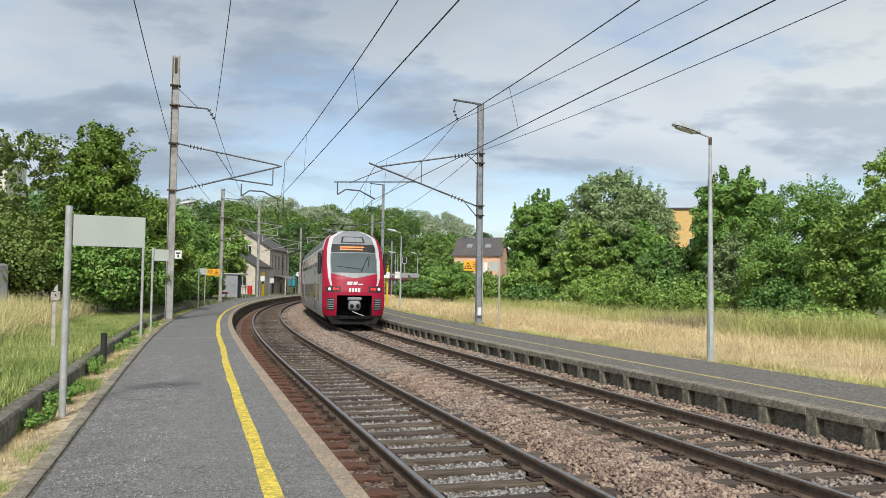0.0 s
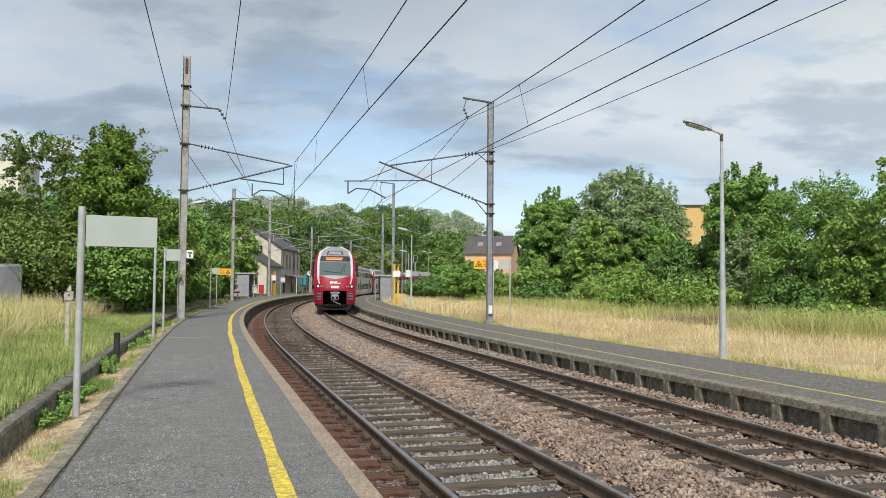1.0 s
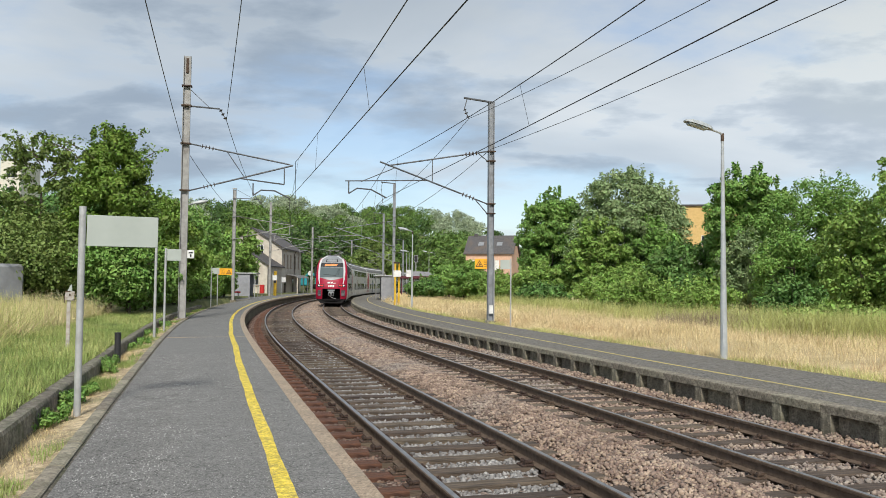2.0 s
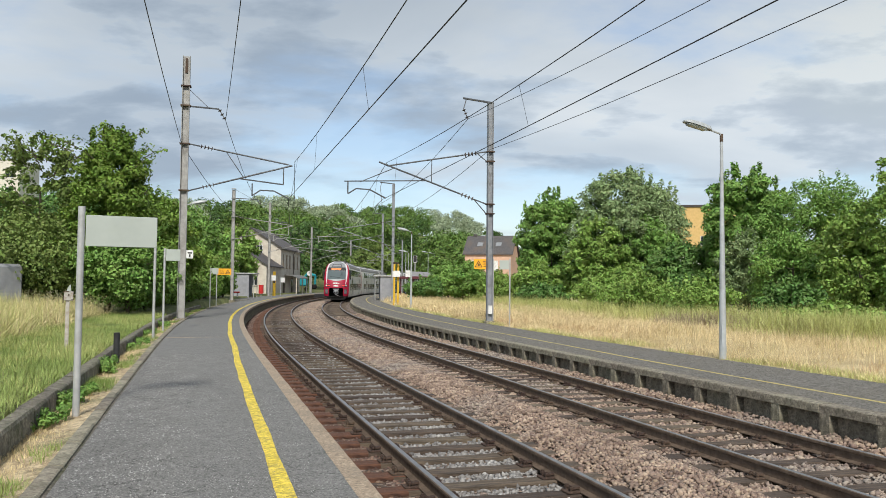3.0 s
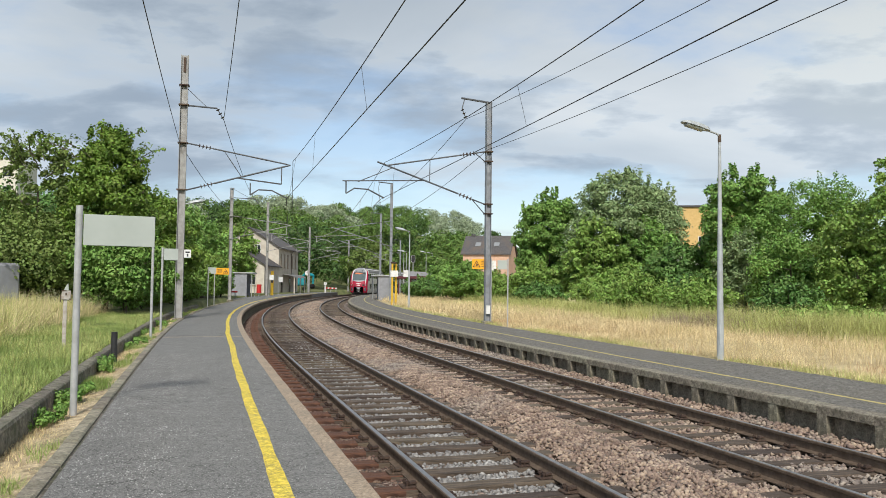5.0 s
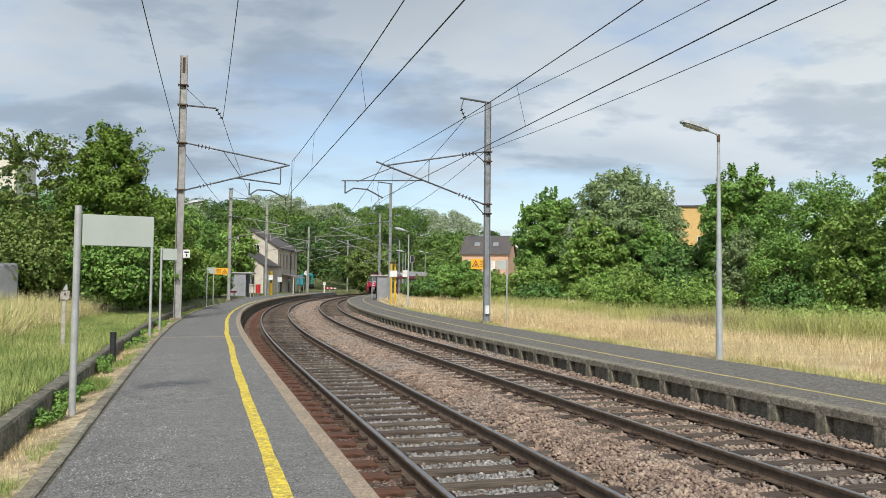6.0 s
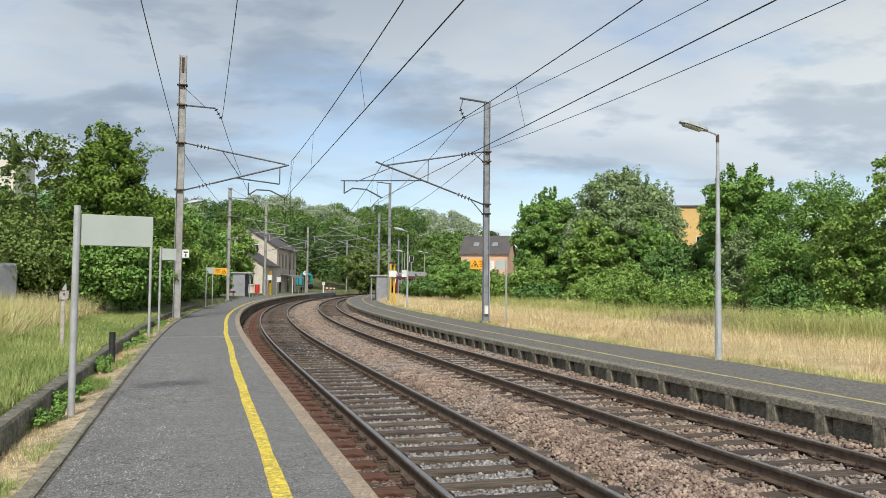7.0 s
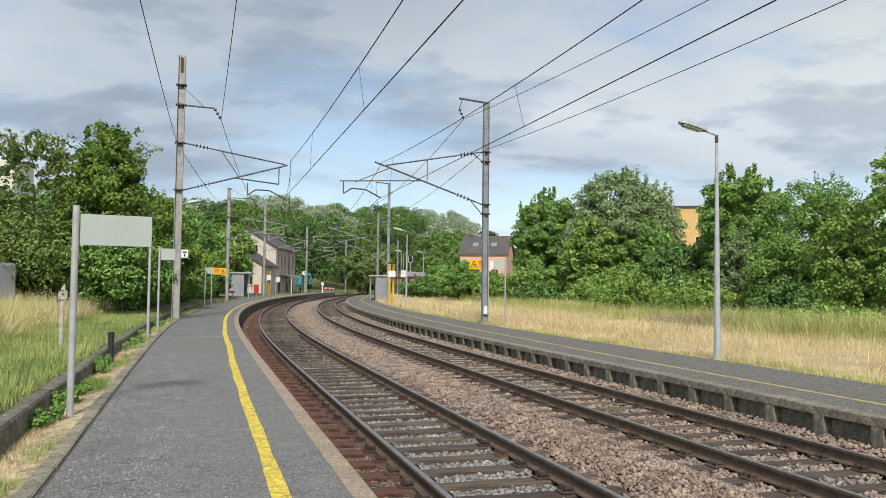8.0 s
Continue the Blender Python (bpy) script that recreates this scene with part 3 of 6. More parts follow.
# ---------------- plants ----------------
def leaves(rng, blobs, count, size, droop=0.0, fill=0.5, crown_up=0.4, corners=4):
    """Leaf pieces over a heap of uneven ellipsoids (x, y, z, rx, ry, rz), thicker on their upper sides; a few large ones fill the dark inside."""
    b = np.array(blobs, float)
    area = (b[:, 3] * b[:, 4] + b[:, 4] * b[:, 5] + b[:, 3] * b[:, 5])
    i = rng.choice(len(b), count, p=area / area.sum())
    u = rng.normal(size=(count, 3)); u /= np.linalg.norm(u, axis=1)[:, None]
    u[:, 2] = np.where(rng.random(count) < crown_up, np.abs(u[:, 2]), u[:, 2])
    rad = 1 - fill * rng.random(count) ** 2.2
    rad *= 1 + 0.20 * np.sin(u[:, 0] * 7 + b[i, 0] * 3) * np.cos(u[:, 1] * 6 + b[i, 1] * 5 + u[:, 2] * 5)
    inner = rng.random(count) < 0.05
    rad[inner] *= 0.45
    c = b[i, :3] + u * b[i, 3:] * rad[:, None]
    nrm = u * 1.0 + rng.normal(size=(count, 3)) * 0.55 + np.array([0, 0, 0.30])
    nrm /= np.linalg.norm(nrm, axis=1)[:, None]
    a = np.cross(nrm, rng.normal(size=(count, 3))); a[:, 2] -= droop
    a /= np.linalg.norm(a, axis=1)[:, None]
    t = np.cross(nrm, a); t /= np.linalg.norm(t, axis=1)[:, None]
    sz = size * (0.55 + 0.9 * rng.random(count))
    sz[inner] *= 1.7
    sz = sz[:, None]
    if corners == 3:
        v = np.stack([c - a * sz * 0.5 - t * sz * 0.3, c - a * sz * 0.4 + t * sz * 0.36, c + a * sz * 0.6], 1).reshape(-1, 3)
        return v, np.arange(count * 3).reshape(-1, 3)
    fold = nrm * sz * 0.16
    v = np.stack([c - a * sz * 0.5, c + t * sz * 0.30 + fold, c + a * sz * 0.55, c - t * sz * 0.30 + fold], 1).reshape(-1, 3)
    return v, np.arange(count * 4).reshape(-1, 4)


def heap(rng, w, d, z0, z1, n, r, shoots=0, taper=0.0):
    """Blobs that fill an uneven crown of width w, depth d between two heights, with upright shoots on top."""
    out = []
    h = z1 - z0
    k1, k2 = rng.uniform(0, 6.28, 2)
    for k in range(n):
        p = rng.normal(size=3)
        p *= rng.uniform(0.45, 1.0) ** 0.5 / np.linalg.norm(p)
        q = r * rng.uniform(0.55, 1.35)
        a = math.atan2(p[1], p[0])
        lump = 1 + 0.13 * math.sin(2 * a + k1) + 0.10 * math.sin(3 * a + k2 + 3 * p[2])
        lump *= 1 - taper * (p[2] + 1) / 2
        q *= 1 - 0.45 * taper * (p[2] + 1) / 2
        out.append((p[0] * (w / 2 - q * 0.6) * lump, p[1] * (d / 2 - q * 0.6) * lump, z0 + h / 2 + p[2] * (h / 2 - q * 0.7), q, q, q * rng.uniform(0.5, 0.8)))
    for k in range(shoots):
        a, u = rng.uniform(0, 6.28), rng.uniform(0.1, 0.85)
        x, y = math.cos(a) * u * w / 2 * (1 - taper * 0.7), math.sin(a) * u * d / 2 * (1 - taper * 0.7)
        z = z0 + h / 2 + h / 2 * math.sqrt(1 - u * u) * rng.uniform(0.85, 1.0)
        out.append((x, y, z, r * 0.22, r * 0.22, r * rng.uniform(0.5, 1.0)))
    return out


def trunk_bm(rng, height, r, crown_w, limbs=6, lean=0.0):
    bm = bmesh.new()
    pts = [(lean * height * k / 6 + rng.uniform(-.06, .06), rng.uniform(-.06, .06), height * 0.68 * k / 6 - (0.25 if k == 0 else 0)) for k in range(7)]
    tube(bm, pts, r, 7, r * 0.25)
    for k in range(limbs):
        i = 2 + k % 4
        p = Vector(pts[i])
        a = rng.uniform(0, 6.28)
        e = p + Vector((math.cos(a) * crown_w * 0.27, math.sin(a) * crown_w * 0.27, height * rng.uniform(0.08, 0.18)))
        mid = (p + e) / 2 + Vector((0, 0, -0.08 * height * rng.random()))
        tube(bm, [p, mid, e], r * 0.4, 5, r * 0.1)
    return bm


def tree(name, x, y, height, w, material, label, count, leaf=0.22, seed=0, r=None, z0=0.22, blobs=26, sprays=0, droop=0.0, d=None, category="tree", zg=None, group="", fill=0.5, taper=0.0, heart=True):
    rng = np.random.default_rng(seed)
    s, off = off_of(x, y)
    zg = land(off, x, y) if zg is None else zg
    th = base(name, pose(x, y, zg), label, category, group)
    part("trunk", trunk_bm(rng, height, 0.05 + height * 0.012, w), BARK, th, "brown bark")
    hp = heap(rng, w, d or w, height * z0, height * 0.97, blobs * 4, (r or w * 0.2) * 0.55, 22, taper)
    corners = 4 if y < 50 else 3
    v, f = leaves(rng, hp, count, leaf, droop, fill, 0.4, corners)
    # coarse dark leafage at the heart of the crown
    if heart:
        core = heap(rng, w * 0.62, (d or w) * 0.62, height * (z0 + 0.08), height * 0.78, 12, w * 0.12, 0, taper)
        v2, f2 = leaves(rng, core, count // 14, leaf * 2.4, droop, 0.9, 0.2, corners)
        f = np.concatenate([f, f2 + len(v)]); v = np.concatenate([v, v2])
    if sprays:
        # thin shoots that stand out of the crown
        bm = bmesh.new()
        extra = []
        for k in range(sprays):
            a = rng.uniform(0, 6.28)
            p = Vector((math.cos(a) * w * 0.27 * rng.random(), math.sin(a) * w * 0.27, height * rng.uniform(0.72, 0.9)))
            e = p + Vector((math.cos(a) * w * rng.uniform(.1, .28), math.sin(a) * w * .18, height * rng.uniform(0.03, 0.10)))
            tube(bm, [p, (p + e) / 2 + Vector((0, 0, .1)), e], 0.025, 4, 0.008)
            for j in range(4):
                q = p.lerp(e, 0.35 + 0.22 * j)
                extra.append((q.x, q.y, q.z, 0.22, 0.22, 0.2))
        tagged(part("twigs", bm, BARK, th, "thin bare twigs"), kind="stuff")
        v2, f2 = leaves(rng, extra, sprays * 45, leaf, droop, 0.9, 0.3, corners)
        f = np.concatenate([f, f2 + len(v)]); v = np.concatenate([v, v2])
    crown = new("crown", raw_mesh("crown", v, f, material))
    crown.parent = th
    tagged(crown, "leafy crown", kind="stuff")
    return th


def plant_trees():
    # beside the near platform
    tree("tree", -14.75, 34.5, 8.5, 5.8, LEAF, "tall fresh green tree with loose shoots on top", 46000, 0.135, 3, z0=0.06, blobs=44, sprays=16, r=1.0, taper=0.55)
    tree("tree", -18.4, 35.5, 8.2, 4.6, LEAF_OLIVE, "loose half-bare olive green tree", 4600, 0.15, 25, z0=0.40, blobs=20, sprays=26, r=0.6, taper=0.3, heart=False)
    tree("bush", -17.6, 33.5, 4.6, 7.0, LEAF_OLIVE, "broad olive bush under the trees", 19000, 0.14, 6, z0=0.02, blobs=30, category="bush")
    tree("bush", -13.3, 33.0, 3.6, 4.4, LEAF_MID, "dark shady bush beside the platform wall", 14000, 0.14, 7, z0=0.02, blobs=24, category="bush")
    tree("tree", -16.5, 43.0, 6.6, 6.0, LEAF, "broad green tree beside the near platform", 14000, 0.2, 8, z0=0.06, category="tree")
    tree("tree", -19.5, 54.0, 7.4, 7.0, LEAF_MID, "broad green tree beside the near platform", 14000, 0.22, 9, z0=0.06)
    tree("bush", -17.2, 50.0, 3.6, 4.4, LEAF_LIGHT, "fresh green bush behind the platform masts", 9000, 0.18, 10, z0=0.02, category="bush")
    tree("tree", -24.0, 72.0, 8.5, 8.5, LEAF_MID, "broad green tree near the waiting shelter", 12000, 0.27, 11, z0=0.05)
    tree("bush", -21.3, 70.0, 4.3, 4.6, LEAF_LIGHT, "fresh green bush near the waiting shelter", 7000, 0.22, 12, z0=0.02, category="bush")
    tree("tree", -29.0, 60.0, 9.0, 9.0, LEAF_DARK, "dark green tree behind the near platform", 11000, 0.28, 13, z0=0.05)
    tree("tree", -25.0, 42.0, 7.0, 8.0, LEAF_DARK, "dark green tree behind the near platform", 10000, 0.24, 14, z0=0.05)
    tree("tree", -14.0, 150.0, 11.0, 10.0, LEAF_OLIVE, "yellowish green tree behind the station yard", 12000, 0.42, 15, z0=0.03)
    tree("tree", -24.3, 92.0, 8.2, 6.0, LEAF_LIGHT, "fresh green tree behind the waiting shelter", 9000, 0.3, 16, z0=0.02)
    rng = random.Random(8)
    for k in range(13):
        p = at(46.5 + 3.6 * k, -6.4 - rng.uniform(0, 1.3))
        tree("bush", p.x, p.y, rng.uniform(1.3, 2.9), rng.uniform(2.4, 3.6), rng.choice([LEAF_MID, LEAF_LIGHT, LEAF]), "low leafy bush along the back of the near platform", 5000, 0.15, 400 + k, z0=0.0, blobs=16, category="bush")
    # the row behind the far meadow
    row = [(9.2, 70, 10.7, 6.8, LEAF_MID, 32000), (10.2, 76, 11.2, 3.2, WOODS_DARK, 9000), (15.0, 66, 12.1, 10.2, LEAF_SILVER, 50000), (11.8, 62, 7.4, 5.2, LEAF_LIGHT, 14000),
           (16.0, 62, 7.4, 5.0, LEAF_MID, 16000), (19.6, 52, 10.0, 6.6, LEAF_MID, 32000), (22.5, 47, 8.7, 7.4, LEAF_MID, 24000), (25.4, 44, 8.6, 5.0, LEAF_MID, 11000),
           (16.0, 54, 4.8, 5.2, LEAF_DARK, 12000), (17.6, 46, 5.2, 3.4, LEAF_SILVER, 10000), (18.6, 42.5, 4.7, 5.0, LEAF_MID, 14000), (19.6, 37.5, 6.1, 4.4, LEAF_LIGHT, 15000),
           (20.6, 35.5, 8.6, 3.4, LEAF_LIGHT, 9000), (20.4, 33.0, 3.6, 4.4, LEAF_MID, 11000), (1.6, 76, 3.9, 5.0, LEAF_MID, 9000), (4.8, 72, 2.9, 4.6, LEAF_LIGHT, 9000),
           (-2.2, 84, 2.5, 5.0, LEAF_DARK, 6000), (0.2, 90, 4.4, 5.0, LEAF_MID, 8000), (2.6, 82, 4.3, 3.6, LEAF_LIGHT, 8000), (7.6, 64, 3.6, 5.0, LEAF_LIGHT, 8000), (13.6, 57, 3.4, 4.6, LEAF_LIGHT, 8000)]
    # low scrub that closes the foot of the row
    rng = random.Random(4)
    for k in range(11):
        p = at(28 + 5.6 * k, rng.uniform(19.2, 22.5))
        row.append((p.x, p.y, rng.uniform(1.1, 2.5), rng.uniform(2.6, 4.6), rng.choice([LEAF_MID, LEAF_LIGHT, LEAF_DARK]), 5000))
    for k, (x, y, h, w, m, c) in enumerate(row):
        tall = h > 6
        tree("tree" if tall else "bush", x, y, h, w, m, "tall leafy tree behind the dry meadow" if tall else "dense leafy bush behind the dry meadow", c,
             0.145 if y < 50 else 0.22, 30 + k, z0=0.0, blobs=(60 if w > 8 else 42) if tall else 22, category="tree" if tall else "bush", sprays=0, r=w * (0.17 if tall else 0.2))


def far_woods():
    rng = np.random.default_rng(77)
    sets = {0: [], 1: [], 2: []}

    def put(x, y, top, w, k):
        s, off = off_of(x, y)
        if -10 < off < (15 if y < 165 else 8):
            return
        z = land(off, x, y)
        h = max(5.0, min(24.0, top - z))
        for b in heap(rng, w, w, 0.0, h, 15, w * 0.27, 0, 0.3):
            sets[k].append((x + b[0], y + b[1], z + b[2], b[3], b[4], b[5] * 1.1))

    # rows of trees that climb the hillside; slope of the skyline by bearing
    bear = [-0.62, -0.45, -0.37, -0.32, -0.26, -0.24, -0.20, -0.16, -0.13, -0.113, -0.09, -0.065, -0.03, 0.012, 0.034, 0.055, 0.09, 0.13]
    rise = [0.105, 0.115, 0.122, 0.113, 0.108, 0.118, 0.119, 0.107, 0.101, 0.091, 0.100, 0.103, 0.095, 0.093, 0.088, 0.072, 0.055, 0.05]
    for d, k, n in ((125, 0.62, 46), (155, 0.66, 48), (190, 0.78, 50), (230, 0.90, 54), (275, 1.0, 58)):
        for i in range(n):
            t = -0.64 + 0.80 * (i + rng.uniform(-0.4, 0.4)) / n
            if d < 150 and t > -0.21:
                continue
            y = d * rng.uniform(0.93, 1.07)
            top = 1.9 + y * float(np.interp(t, bear, rise)) * k * rng.uniform(0.9, 1.03)
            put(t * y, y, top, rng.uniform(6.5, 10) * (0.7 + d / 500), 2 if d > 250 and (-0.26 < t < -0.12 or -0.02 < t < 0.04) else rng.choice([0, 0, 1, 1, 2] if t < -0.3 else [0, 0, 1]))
    # nearer trees where the line bends away
    for d, k, n in ((165, 0.72, 16), (195, 0.85, 16), (235, 0.95, 15), (280, 1.02, 15), (335, 1.02, 20), (390, 1.03, 24)):
        for i in range(n):
            t = -0.14 + 0.27 * (i + rng.uniform(-0.4, 0.4)) / n
            y = d * rng.uniform(0.95, 1.06)
            top = 1.9 + y * float(np.interp(t, bear, rise)) * k * rng.uniform(0.92, 1.04)
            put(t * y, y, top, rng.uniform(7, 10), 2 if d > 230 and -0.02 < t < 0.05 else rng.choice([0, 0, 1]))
    for i in range(60):
        x, y = rng.uniform(12, 190), rng.uniform(95, 230)
        if x > y * 0.8 or 0.27 < x / y < 0.345 or x / y < 0.13:
            continue
        put(x, y, 1.9 + y * rng.uniform(0.03, 0.05), rng.uniform(7, 10), rng.choice([0, 1, 2]))
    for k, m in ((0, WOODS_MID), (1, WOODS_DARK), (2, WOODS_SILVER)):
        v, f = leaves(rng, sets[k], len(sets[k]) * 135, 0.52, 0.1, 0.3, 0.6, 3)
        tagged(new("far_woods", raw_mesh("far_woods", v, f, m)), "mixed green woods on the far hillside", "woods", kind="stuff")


def tuft_mesh(rng, pts, height, spread, blades, width, lean=0.35):
    """Grass blades: three-cornered, leaning every way."""
    n = len(pts) * blades
    p = np.repeat(np.asarray(pts, float), blades, 0)
    hgt = np.repeat(np.asarray(height, float) * np.ones(len(pts)), blades) * rng.uniform(0.5, 1.1, n)
    a = rng.uniform(0, 2 * np.pi, n)
    p[:, :2] += rng.normal(size=(n, 2)) * spread
    d = np.stack([np.cos(a), np.sin(a)], 1)
    ln = rng.uniform(0.1, 1.0, n) * lean
    sidev = np.stack([-d[:, 1], d[:, 0], np.zeros(n)], 1) * (width * rng.uniform(.6, 1.3, n))[:, None]
    tip = p + np.concatenate([d * (hgt * ln * 1.1)[:, None], (hgt * (1 - 0.3 * ln))[:, None]], 1)
    p[:, 2] -= 0.03
    return np.stack([p - sidev, p + sidev, tip], 1).reshape(-1, 3), np.arange(n * 3).reshape(-1, 3)


def scatter(rng, n, s0, s1, o0, o1, power=1.0):
    s = s0 + (s1 - s0) * rng.random(n) ** power
    o = rng.uniform(o0, o1, n)
    a = np.interp(s, _S, _T)
    x, y = np.interp(s, _S, _X) + o * np.cos(a), np.interp(s, _S, _Y) - o * np.sin(a)
    return s, o, x, y


def grass(name, material, label, seed, n, s0, s1, o0, o1, height, spread, blades, width, power=1.0, z=None, patch=None, lean=0.35, thresh=0.0):
    rng = np.random.default_rng(seed)
    s, o, x, y = scatter(rng, n, s0, s1, o0, o1, power)
    keep = np.ones(n, bool)
    h = np.full(n, float(height))
    if patch:
        q = np.array([noise.noise((a * patch, b * patch, seed)) for a, b in zip(x, y)])
        keep = q > thresh
        h *= 1 + 0.4 * q
    zz = np.array([land(c, a, b) for c, a, b in zip(o[keep], x[keep], y[keep])]) if z is None else np.full(keep.sum(), z)
    v, f = tuft_mesh(rng, np.stack([x[keep], y[keep], zz], 1), h[keep], spread, blades, width, lean)
    return tagged(new(name, raw_mesh(name, v, f, material)), label, "grass", kind="stuff")


def plant_grass():
    dry, tall = "tall dry straw-coloured meadow grass", "tall yellowish green grass before the bushes"
    grass("dry_grass", STRAW, dry, 1, 26000, 6, 50, 8.6, 15.5, 0.30, 0.16, 6, 0.0042, 1.1, lean=1.5, patch=0.33, thresh=-0.55)
    grass("dry_grass", STRAW, dry, 31, 15000, 6, 60, 10.0, 18.5, 0.55, 0.2, 6, 0.0045, 1.1, lean=1.3, patch=0.2, thresh=-0.3)
    grass("dry_grass", STRAW, dry, 2, 10000, 46, 130, 8.9, 22, 0.55, 0.3, 6, 0.012, 1.0, lean=1.0, patch=0.12, thresh=-0.35)
    grass("red_grass", RED_GRASS, "reddish dry sorrel and grass beside the far platform", 32, 9000, 14, 60, 8.8, 13.5, 0.28, 0.14, 6, 0.005, 1.0, lean=1.3, patch=0.30, thresh=0.12)
    grass("yellow_grass", MIX_GRASS, "yellowish green grass in the dry meadow", 3, 12000, 5, 90, 12.5, 20, 0.5, 0.18, 6, 0.005, 1.0, patch=0.16, thresh=0.14, lean=1.3)
    grass("reeds", MIX_GRASS, tall, 4, 8000, 8, 85, 15.8, 20.5, 1.0, 0.22, 6, 0.008, 1.0, lean=0.9, patch=0.22, thresh=-0.12)
    grass("reeds", MIX_GRASS, tall, 33, 6000, 8, 34, 14.2, 19.5, 1.15, 0.2, 6, 0.006, 1.0, lean=1.4, patch=0.2, thresh=-0.05)
    grass("reeds", GREEN_GRASS, "fresh green grass before the bushes", 34, 5000, 8, 85, 16.8, 20.5, 0.9, 0.22, 6, 0.008, 1.0, lean=1.0, patch=0.25, thresh=0.05)
    grass("dead_grass", DEAD_GRASS, "grey-brown dead stalks before the bushes", 35, 3500, 30, 48, 15.5, 19.0, 0.75, 0.2, 6, 0.007, 1.0, lean=0.7, patch=0.18, thresh=0.0)
    grass("verge_grass", MIX_GRASS, "short dry grass fringe along the far platform", 5, 6000, 6, 70, 8.40, 9.2, 0.15, 0.08, 6, 0.006, 1.3, lean=1.2, patch=0.5, thresh=-0.1)
    # behind the near wall
    grass("green_grass", GREEN_GRASS, "green grass beside the platform wall", 6, 20000, 8, 45, -8.4, -4.90, 0.17, 0.06, 6, 0.0045, 1.2, lean=1.4, patch=0.5, thresh=-0.6)
    grass("yellow_verge", MIX_GRASS, "yellowing grass beside the platform wall", 12, 6000, 8, 45, -8.4, -4.92, 0.24, 0.06, 6, 0.004, 1.2, lean=1.1, patch=0.6, thresh=0.0)
    grass("tall_grass", MIX_GRASS, "tall yellowish grass under the trees", 7, 11000, 10, 45, -15, -7.4, 1.0, 0.14, 6, 0.006, 1.1, lean=1.3, patch=0.3, thresh=-0.3)
    grass("tall_straw", STRAW, "tall pale grass stalks under the trees", 8, 8000, 10, 45, -15, -7.2, 1.05, 0.14, 7, 0.004, 1.1, lean=1.5, patch=0.35, thresh=-0.1)
    grass("verge_straw", STRAW, "short dry straw on the platform verge", 9, 9000, 8, 60, -4.7, -4.15, 0.055, 0.06, 6, 0.0035, 1.2, z=0.31, lean=2.2)
    grass("verge_weeds", GREEN_GRASS, "green weeds on the platform verge", 10, 7000, 8, 60, -4.70, -4.22, 0.12, 0.05, 7, 0.007, 1.1, z=0.30, patch=0.62, thresh=0.09, lean=1.2)


# ---------------- wires and masts ----------------
def sag(p, q, drop, n=24):
    p, q = Vector(p), Vector(q)
    return [p.lerp(q, i / n) - Vector((0, 0, drop * 4 * (i / n) * (1 - i / n))) for i in range(n + 1)]


def wire(name, pts, r, label):
    bm = bmesh.new()
    tube(bm, pts, r, 5)
    return tagged(link_mesh(name, bm, WIRE), label, "wire")


MASTS_L, MASTS_R = [-2.0, 43.7, 80.0, 106.0, 140.0, 174.0], [-2.0, 41.9, 82.0, 104.0, 154.0]


def hang_wires():
    for ms, c, zc, zm, oc, om, drop in ((MASTS_L, 0.0, 5.53, 7.15, 0.07, 0.32, 0.36), (MASTS_R, SPACING, 5.46, 7.03, 0.16, 0.33, 0.42)):
        feed, earth = ((-2.45, -2.6), (-4.45, -4.35)) if c == 0 else ((8.7, 7.57), (8.25, 8.55))
        near_c, near_cz, near_m, near_z, near_drop = (-0.05, 5.59, -0.75, 6.53, 0.49) if c == 0 else (-0.04, 5.61, -0.96, 7.08, 0.68)
        zf, ze = (8.78, 7.70) if c == 0 else (9.1, 7.80)
        for k, (a, b) in enumerate(zip(ms, ms[1:])):
            near = k == 0
            pc = sag(at(a, c + (near_c if near else oc), near_cz if near else zc), at(b, c + oc, zc), 0.02, 120)
            pm = sag(at(a, c + (near_m if near else om), near_z if near else zm), at(b, c + om, zm), near_drop if near else drop, 120)
            w = 0.011 if near else 0.013
            wire("contact_wire", pc, w, "taut copper contact wire over the track")
            wire("messenger_wire", pm, w, "messenger wire that carries the contact wire")
            wire("feeder_wire", sag(at(a, feed[0] if near else feed[1], zf), at(b, feed[1], zf), 0.55), w, "feeder wire on bracket insulators")
            wire("earth_wire", sag(at(a, earth[0] if near else earth[1], ze), at(b, earth[1], ze), 0.45), w, "earth wire from mast to mast")
            for u in ((0.598, 0.802, 0.97) if c == 0 else (0.637, 0.95)) if near else (0.1, 0.3, 0.5, 0.7, 0.9):
                j = round(u * 120)
                wire("dropper", [pm[j], pc[j]], 0.005, "thin dropper between two wires")


def insulator(bm, p, q, r=0.055, n=4):
    p, q = Vector(p), Vector(q)
    tube(bm, [p, q], 0.018, 6)
    d = (q - p)
    for k in range(n):
        c = p + d * ((k + 0.5) / n)
        tube(bm, [c - d.normalized() * 0.025, c, c + d.normalized() * 0.02], r, 10, r * 0.45)


def h_beam(bm, height, w, d, t=0.02):
    """A rolled H-section: two flanges and a web in one outline."""
    a, b, c = w / 2, d / 2, t * 0.45
    extrude(bm, [(-a, -b), (-a + t, -b), (-a + t, -c), (a - t, -c), (a - t, -b), (a, -b), (a, b), (a - t, b), (a - t, c), (-a + t, c), (-a + t, b), (-a, b)], Matrix.Identity(4), height)
    bmesh.ops.recalc_face_normals(bm, faces=bm.faces)


